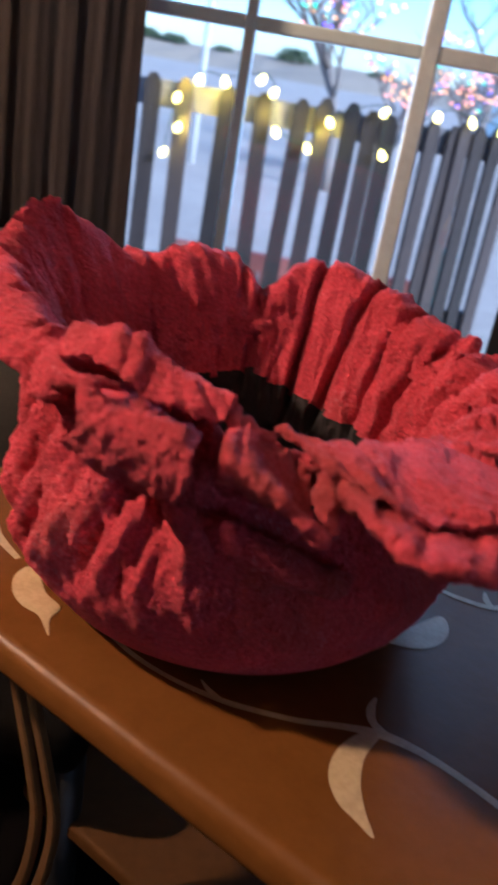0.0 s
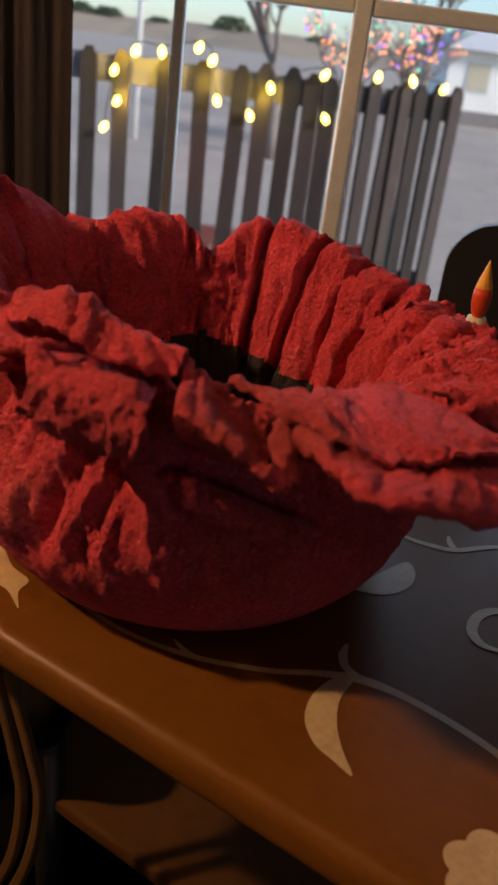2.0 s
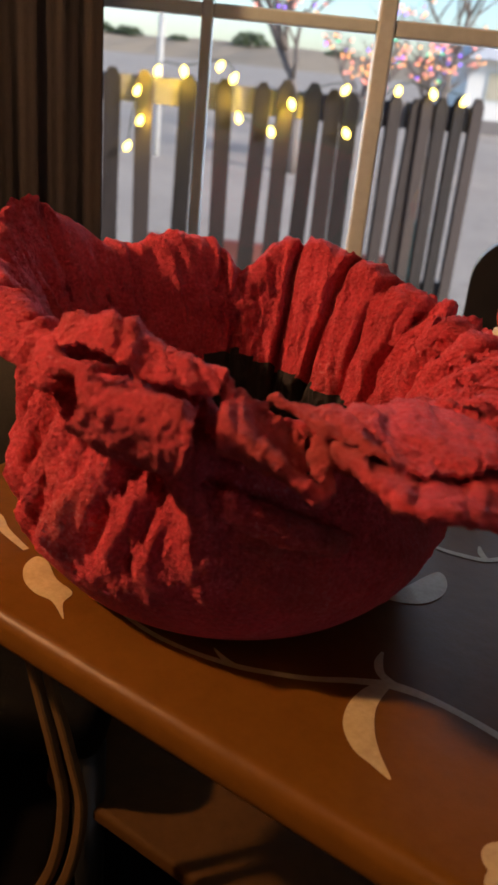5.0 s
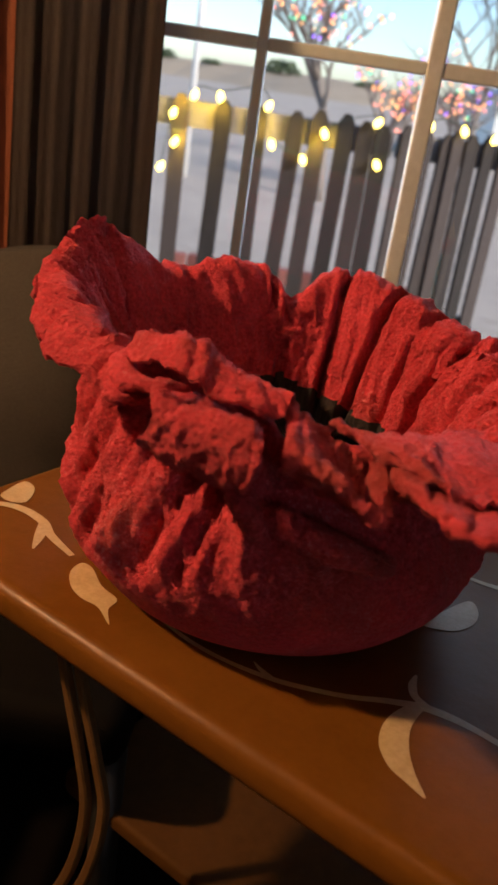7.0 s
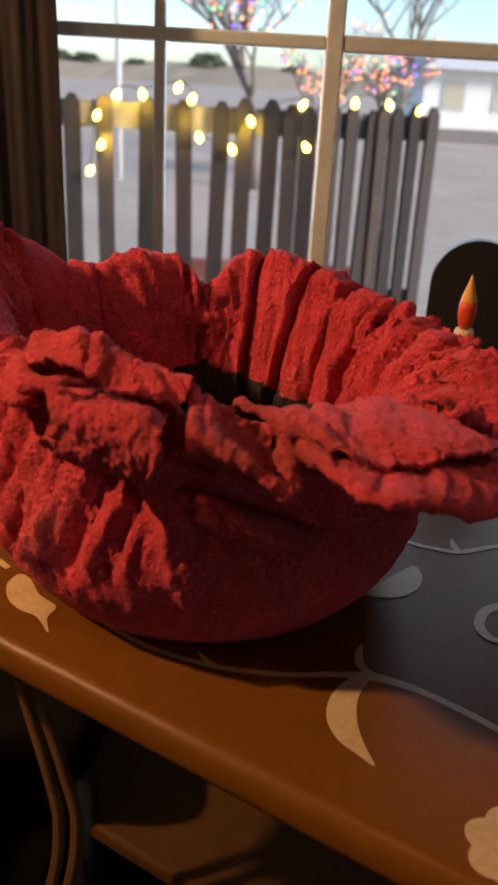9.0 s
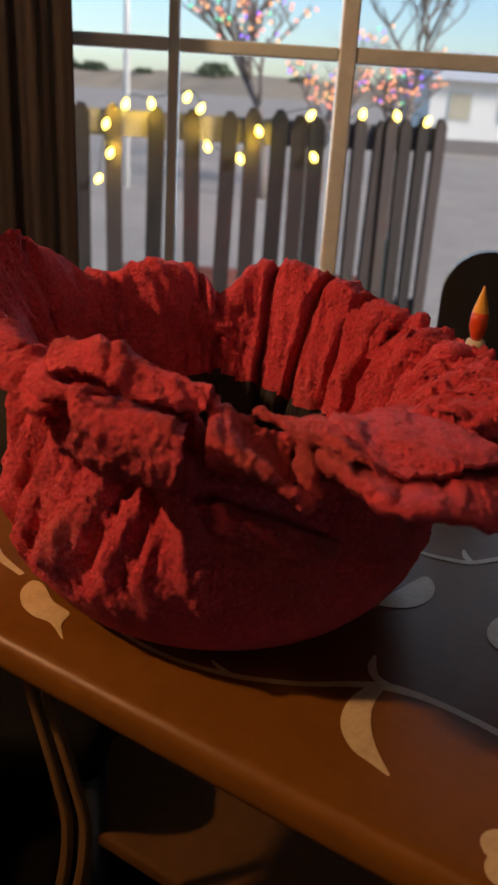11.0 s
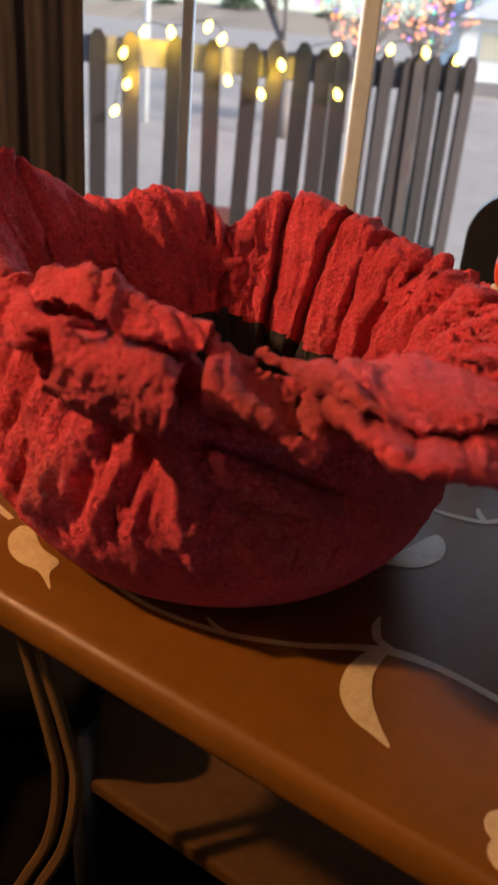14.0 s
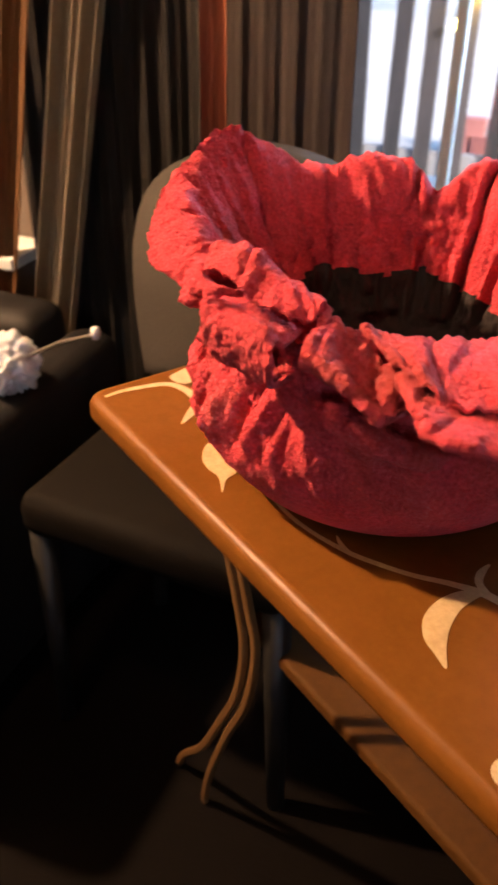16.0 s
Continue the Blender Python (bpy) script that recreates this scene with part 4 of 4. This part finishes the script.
part("foot", box(-0.062, 0.062, -0.035, 0.035, 0.0, 0.012, 0.003), M_BLACK, stand)


# ---- chairs and other things by the wall ----
def round_chair(m, mat, label):
    ob = thing("dining_chair", m, label, "chair")
    bm = bmesh.new()
    n, depth = 40, 0.03
    rim = [(-0.19, 0.50), (-0.20, 0.62), (-0.195, 0.72), (-0.165, 0.80), (-0.10, 0.85), (0.0, 0.868), (0.10, 0.85), (0.165, 0.80), (0.195, 0.72), (0.20, 0.62), (0.19, 0.50)]
    line = [tuple(p) for p in smooth_line(rim, 4)]
    bm = slab(line, -depth, depth)
    bmesh.ops.bevel(bm, geom=[e for e in bm.edges if e.calc_face_angle(0) > 1.2], offset=0.018, segments=4, affect="EDGES")
    bmesh.ops.rotate(bm, verts=bm.verts, matrix=Matrix.Rotation(radians(90), 3, "X"))
    part("backrest", bm, mat, ob, smooth=True)
    part("seat", box(-0.20, 0.20, 0.0, 0.36, 0.40, 0.47, 0.025, 4), M_SEAT, ob, "dark brown seat pad", True)
    for x in (-0.18, 0.18):
        for y in (0.03, 0.33):
            part("leg", tube([(x * 1.05, y, 0.0), (x, y, 0.41)], [0.013, 0.02], 10), M_BLACK, ob, "black tapered leg", True)
    return ob


round_chair(pose(-0.188, 1.02, 0, 0, 0, 178), M_CHAIR, "grey-brown upholstered chair with a rounded back behind the table")

arm = thing("armchair", pose(-0.90, 0.78, 0), "low black leather armchair in a dark corner", "armchair")
part("seat", box(-0.31, 0.31, -0.30, 0.22, 0.12, 0.36, 0.05, 4), M_LEATHER, arm, smooth=True)
part("backrest", box(-0.31, 0.31, 0.21, 0.33, 0.14, 0.55, 0.04, 4), M_LEATHER, arm, smooth=True)
for x in (-0.42, 0.32):
    part("armrest", box(x, x + 0.10, -0.32, 0.32, 0.05, 0.512, 0.035, 4), M_LEATHER, arm, smooth=True)
for x in (-0.36, 0.36):
    for y in (-0.26, 0.26):
        part("leg", tube([(x, y, 0.0), (x, y, 0.13)], [0.018, 0.022], 10), M_BLACK, arm)


def fluff():
    bm = bmesh.new()
    bmesh.ops.create_icosphere(bm, subdivisions=5, radius=0.045)
    for v in bm.verts:
        v.co *= 1 + 0.25 * noise.noise(v.co * 60) + 0.22 * noise.noise(v.co * 170)
    return bm


toy = thing("wand_toy", pose(-0.528, 0.85, 0.553), "white fluffy ball on a thin steel wand", "toy")
part("pompom", fluff(), M_WHITE_FUR, toy, smooth=True)
part("wand", tube([(0.02, 0, 0.01), (0.10, 0, 0.056), (0.155, 0, 0.078)], [0.003, 0.003, 0.0025], 8), M_STEEL, toy, "thin steel wand")
part("tip", lathe([(0, -0.011), (0.006, -0.008), (0.0075, 0), (0.006, 0.008), (0, 0.011)], 12, at=(0.163, 0, 0.083)), M_WHITE_FUR, toy, "pale rounded tip", True)
structure("ledge", box(-1.5, -0.727, 1.13, YW - 0.002, 0.565, 0.588, 0.004), M_FRAME, "pale painted ledge along the wall", "ledge")
orn = thing("hanging_ornament", pose(-0.735, 1.17, 0.84), "red felt ornament hanging on the wall", "ornament")
part("body", lathe([(0, 0), (0.014, 0.004), (0.022, 0.03), (0.019, 0.07), (0.010, 0.10), (0, 0.104)], 18), M_RED_FELT, orn, smooth=True)
part("hook", tube([(0, 0, 0.10), (0, 0.0, 0.125), (0, 0.049, 0.13)], [0.0015, 0.0015, 0.0015], 6), M_STEEL, orn, "steel hook")

lamp = thing("floor_lamp", pose(SIDE.x, SIDE.y, 0), "black floor lamp with a cream open shade", "floor lamp")
part("base", lathe([(0, 0), (0.13, 0), (0.135, 0.008), (0.12, 0.02), (0.015, 0.03), (0, 0.03)], 28), M_BLACK, lamp, smooth=True)
bz = SIDE.z
part("pole", tube([(0, 0, 0.025), (0, 0, bz - 0.06)], [0.011, 0.011], 12), M_BLACK, lamp, smooth=True)
part("shade", lathe([(0.17, bz + 0.08), (0.12, bz + 0.26), (0.117, bz + 0.26), (0.167, bz + 0.08), (0.17, bz + 0.08)], 32), M_CREAM, lamp, "cream cloth shade", True)
part("shade_ring", tube([(-0.15, 0, bz + 0.14), (0.15, 0, bz + 0.14)], [0.002, 0.002], 6), M_STEEL, lamp, "thin steel carrier")
part("harp", tube([(0, 0, bz - 0.06), (0.05, 0, bz - 0.02), (0.06, 0, bz + 0.05), (0.0, 0, bz + 0.14)], [0.003, 0.003, 0.003, 0.003], 6), M_STEEL, lamp, "bent steel harp")

# unseen fitting, made up to carry the overhead fill light
pend = thing("overhead_fill_fitting", pose(*FILL), "unseen cord and socket added for the overhead fill", "ceiling lamp")
part("cord", tube([(0, 0, 0.06), (0, 0, ZC - FILL.z)], [0.003, 0.003], 8), M_BLACK, pend)
part("socket", lathe([(0, 0.04), (0.018, 0.04), (0.02, 0.05), (0.018, 0.085), (0, 0.085)], 16), M_BLACK, pend, smooth=True)

# ---- outside ----
GZ = -0.42
gb = bmesh.new()
for x0, x1, y0, y1 in ((-900, 900, -900, 1500),):
    gb.faces.new([gb.verts.new(p) for p in ((x0, y0, GZ), (x1, y0, GZ), (x1, y1, GZ), (x0, y1, GZ))])
structure("ground", gb, M_GROUND, "pale bare sandy ground reaching the horizon", "ground")
structure("foundation", box(XL, XR, YW + 0.005, YW + 0.148, GZ, -0.081), M_WALL, "plain house foundation wall", "foundation")

FY = 4.6
fence = thing("picket_fence", pose(0, 0, GZ), "weathered brown picket fence with string lights", "fence")
rnd = random.Random(5)


def picket_mesh():
    w = 0.043
    outline = [(-w, 0.0), (w, 0.0), (w, 1.385), (0.016, 1.43), (-0.016, 1.43), (-w, 1.385)]
    bm = slab(outline, -0.011, 0.011)
    bmesh.ops.rotate(bm, verts=bm.verts, matrix=Matrix.Rotation(radians(90), 3, "X"))
    return finish("picket", bm, M_PICKET)


pm = picket_mesh()
corner_x = 0.52
spots = [(x, FY, 0) for x in (-1.30, -1.12, -0.94, -0.757, -0.573, -0.387, -0.158, -0.014, 0.129, 0.259, 0.373, 0.475)]
spots += [(0.60 + 0.093 * k, FY + 0.03 + 0.045 * k, 38) for k in range(7)]
for x, y, turn in spots:
    p = new("picket", pm)
    p.parent = fence
    p.matrix_local = pose(x + rnd.uniform(-0.006, 0.006), y, rnd.uniform(-0.02, 0.01), 0, rnd.uniform(-1.2, 1.2), turn + rnd.uniform(-4, 4))
for z in (0.30, 1.26):
    part("rail", box(-1.5, corner_x, FY + 0.014, FY + 0.052, z, z + 0.13, 0.004), M_RAIL, fence, "weathered grey rail")
    rb = box(0, 0.66, 0.02, 0.055, z, z + 0.13, 0.004)
    bmesh.ops.transform(rb, verts=rb.verts, matrix=pose(corner_x + 0.04, FY + 0.03, 0, 0, 0, 26))
    part("rail", rb, M_RAIL, fence, "weathered grey rail")

string = thing("string_lights", pose(0, 0, 0), "string of warm yellow lights along the fence", "string lights")
LEDS = [(-.52, 1.0), (-.62, .90), (-.60, .76), (-.66, .63), (-.39, 1.01), (-.21, 1.05), (-.14, 1.0), (-.10, .82), (.16, .91), (.07, .77), (.42, 1.0), (.45, .80), (.69, 1.02), (.88, 1.02), (1.06, 1.0)]
teardrop = finish("bulb", lathe([(0, -0.030), (0.013, -0.022), (0.019, -0.006), (0.016, 0.010), (0.008, 0.024), (0, 0.029)], 14), M_LED, True)
wire_pts = []
for k, (x, z) in enumerate(LEDS):
    y = FY - 0.045 if x < 0.5 else FY - 0.06 + (x - 0.5) * 0.45
    b = new("bulb", teardrop)
    b.parent = string
    b.matrix_local = pose(x, y, z, rnd.uniform(-25, 25), rnd.uniform(-30, 30), 0)
    wire_pts.append((x, y + 0.012, z + 0.026))
wire_pts.sort()
for x, z, e in ((-0.573, 0.97, 0.8), (-0.573, 0.78, 0.9), (-0.387, 0.96, 0.8), (-0.158, 0.90, 0.7), (0.129, 0.86, 0.9)):
    g = new("string_light_glow", bpy.data.lights.new("string_light_glow", "POINT"))
    g.data.energy, g.data.color, g.data.shadow_soft_size = e, (1.0, 0.68, 0.06), 0.012
    g.location = (x, FY - 0.065, z)
wl = smooth_line(wire_pts, 6)
part("wire", tube([tuple(p) for p in wl], [0.003] * len(wl), 6), M_WIRE, string, "dark green wire", True)

bin_ = thing("bin", pose(1.12, 6.0, GZ), "teal plastic bin behind the fence", "bin")
part("body", lathe([(0, 0), (0.075, 0.0), (0.09, 0.55), (0, 0.55)], 20), M_TEAL, bin_, smooth=False)
part("lid", lathe([(0, 0.551), (0.098, 0.551), (0.098, 0.575), (0.05, 0.60), (0, 0.605)], 20), M_TEAL, bin_)
rng = random.Random(9)
border = thing("brick_edging", pose(0.0, 6.4, GZ), "low edging of red bricks on sandy ground", "edging")
bd = finish("brick", box(-0.1, 0.1, -0.05, 0.05, 0, 0.13, 0.006, 1), M_BRICK)
for k in range(9):
    for j in range(2):
        b = new("brick", bd)
        b.parent = border
        b.matrix_local = pose(-0.9 + 0.215 * k + 0.1 * j, rng.uniform(-0.02, 0.02), 0.132 * j, 0, 0, rng.uniform(-4, 4))


def tree(x, y, height, spread, seed, dots):
    """A bare tree: trunk with limbs and twigs, wound with small coloured lights."""
    rg = random.Random(seed)
    ob = thing("tree", pose(x, y, GZ), "bare leafless tree wound with coloured fairy lights", "tree", "lit trees")
    trunk, twigs = bmesh.new(), bmesh.new()
    tips = []

    def grow(p, d, length, r, level, target):
        pts, q = [p], p
        for k in range(4):
            d2 = (d + Vector((rg.uniform(-.22, .22), rg.uniform(-.22, .22), rg.uniform(-.05, .16)))).normalized()
            q = q + d2 * length / 4
            pts.append(q)
            d = d2
            if level > 0:
                tips.append(q)
        tube(pts, [r, r * .85, r * .72, r * .6, r * .45], 6 if level else 10, target)
        if level < 4:
            for k in range((3, 4, 4, 5)[level] if level else 6):
                a = rg.uniform(0, 2 * math.pi)
                out = Vector((math.cos(a), math.sin(a), rg.uniform(0.25, 0.9))).normalized()
                start = pts[rg.randint(2, 4)] if level else pts[rg.randint(3, 4)]
                grow(start, (d * 0.5 + out * spread).normalized(), length * rg.uniform(.5, .68), r * .5, level + 1, trunk if level < 1 else twigs)
    grow(Vector((0, 0, -0.05)), Vector((0.05, 0, 1)), height * 0.42, height * (0.022 if dots else 0.014), 0, trunk)
    part("trunk", trunk, M_BARK, ob, smooth=True)
    tagged(part("twigs", twigs, M_BARK, ob), kind="stuff")
    if not dots:
        return tagged(ob, "tall bare leafless tree", group="bare trees")
    for name, mat in M_DOTS.items():
        bm = bmesh.new()
        share = {"pink": .42, "orange": .32, "violet": .14, "green": .12}[name]
        pool = [t for t in tips if t.z < height * 0.86]
        for k in range(int(dots * share)):
            p = rg.choice(pool) + Vector((rg.uniform(-.05, .05), rg.uniform(-.05, .05), rg.uniform(-.05, .05)))
            bmesh.ops.create_icosphere(bm, subdivisions=1, radius=0.026, matrix=Matrix.Translation(p))
        tagged(part("fairy_lights", bm, mat, ob, name + " fairy lights"), kind="stuff")


tree(0.35, 13.5, 4.4, 1.0, 3, 200)
tree(1.35, 15.0, 2.9, 1.1, 12, 110)
tree(2.65, 15.5, 3.2, 1.1, 21, 130)
tree(3.4, 19.0, 6.6, 1.0, 33, 0)

house = thing("house", pose(9.6, 30, GZ), "white single-storey house with a pale roof", "house")
part("wall", box(-3.6, 6, 0, 7, 0, 2.3), M_HOUSE, house)
roof = bmesh.new()
ra = [roof.verts.new(p) for p in ((-3.9, -0.5, 2.25), (-3.9, 7.5, 2.25), (-2.2, 3.5, 3.3), (6.4, -0.5, 2.25), (6.4, 7.5, 2.25), (5.6, 3.5, 3.3))]
for q in ((0, 3, 5, 2), (1, 2, 5, 4), (0, 2, 1), (3, 4, 5), (0, 1, 4, 3)):
    roof.faces.new([ra[i] for i in q])
part("roof", roof, M_ROOF, house)
for x in (-2.6, -0.9, 1.2, 3.6):
    w = part("window", box(x - 0.42, x + 0.42, -0.03, -0.002, 1.0, 1.95, 0.01, 1), M_FRAME, house)
    part("pane", box(x - 0.35, x + 0.35, -0.045, -0.031, 1.07, 1.88), M_BLIND, w)
part("skirting", box(-3.62, 6.02, -0.04, -0.001, 0.0, 0.45), M_RAIL, house)

pole = thing("pole", pose(-1.82, 14, GZ), "tall white pole in the yard", "pole")
part("shaft", tube([(0, 0, 0), (0, 0, 4.5)], [0.05, 0.045], 12), M_HOUSE, pole, smooth=True)
part("cap", lathe([(0, 4.5), (0.07, 4.5), (0.07, 4.53), (0.03, 4.58), (0, 4.59)], 12), M_HOUSE, pole)


def bush(x, y, w, h, seed):
    rg = random.Random(seed)
    ob = thing("bush", pose(x, y, GZ + 6.4), "dark green bush on the far field", "bush", "far bushes")
    part("trunk", tube([(0, 0, 0), (0.1, 0, h * 0.4), (0, 0.1, h * 0.7)], [w * 0.05, w * 0.04, w * 0.02], 8), M_BARK, ob)
    bm = bmesh.new()
    for k in range(420):
        a, t, s = rg.uniform(0, 2 * math.pi), rg.random(), rg.random() ** 0.5
        p = Vector((math.cos(a) * s * w / 2 * (1 - 0.5 * t * t), math.sin(a) * s * w / 2, h * (0.12 + 0.88 * t * (0.7 + 0.3 * rg.random()))))
        d = w * 0.05
        n = Vector((rg.uniform(-1, 1), rg.uniform(-1, 1), rg.uniform(-1, 1))).normalized()
        u = n.orthogonal().normalized() * d
        v = n.cross(u).normalized() * d * 0.6
        bm.faces.new([bm.verts.new(p + c) for c in (u, v, -u, -v)])
    tagged(part("crown", bm, M_LEAF, ob), kind="stuff")


for k, (x, w, h) in enumerate(((-17, 18, 6.5), (-70, 14, 4.0), (-84, 20, 4.5), (-105, 16, 4.0), (-48, 10, 2.6), (66, 22, 4.5), (95, 20, 4.5), (22, 14, 3.0))):
    bush(x, 404, w, h, k + 1)

ridge = bmesh.new()
lowr, topr = [], []
for k in range(61):
    x = -420 + 14 * k
    lowr.append(ridge.verts.new((x, 330 + 20 * math.sin(k), GZ)))
    topr.append(ridge.verts.new((x, 420, GZ + 8.2 + 0.5 * math.sin(k * 0.7) + 0.4 * math.sin(k * 1.9))))
for k in range(60):
    ridge.faces.new((lowr[k], lowr[k + 1], topr[k + 1], topr[k]))
structure("ridge", ridge, M_FIELD, "low dry rise along the horizon", "hill")
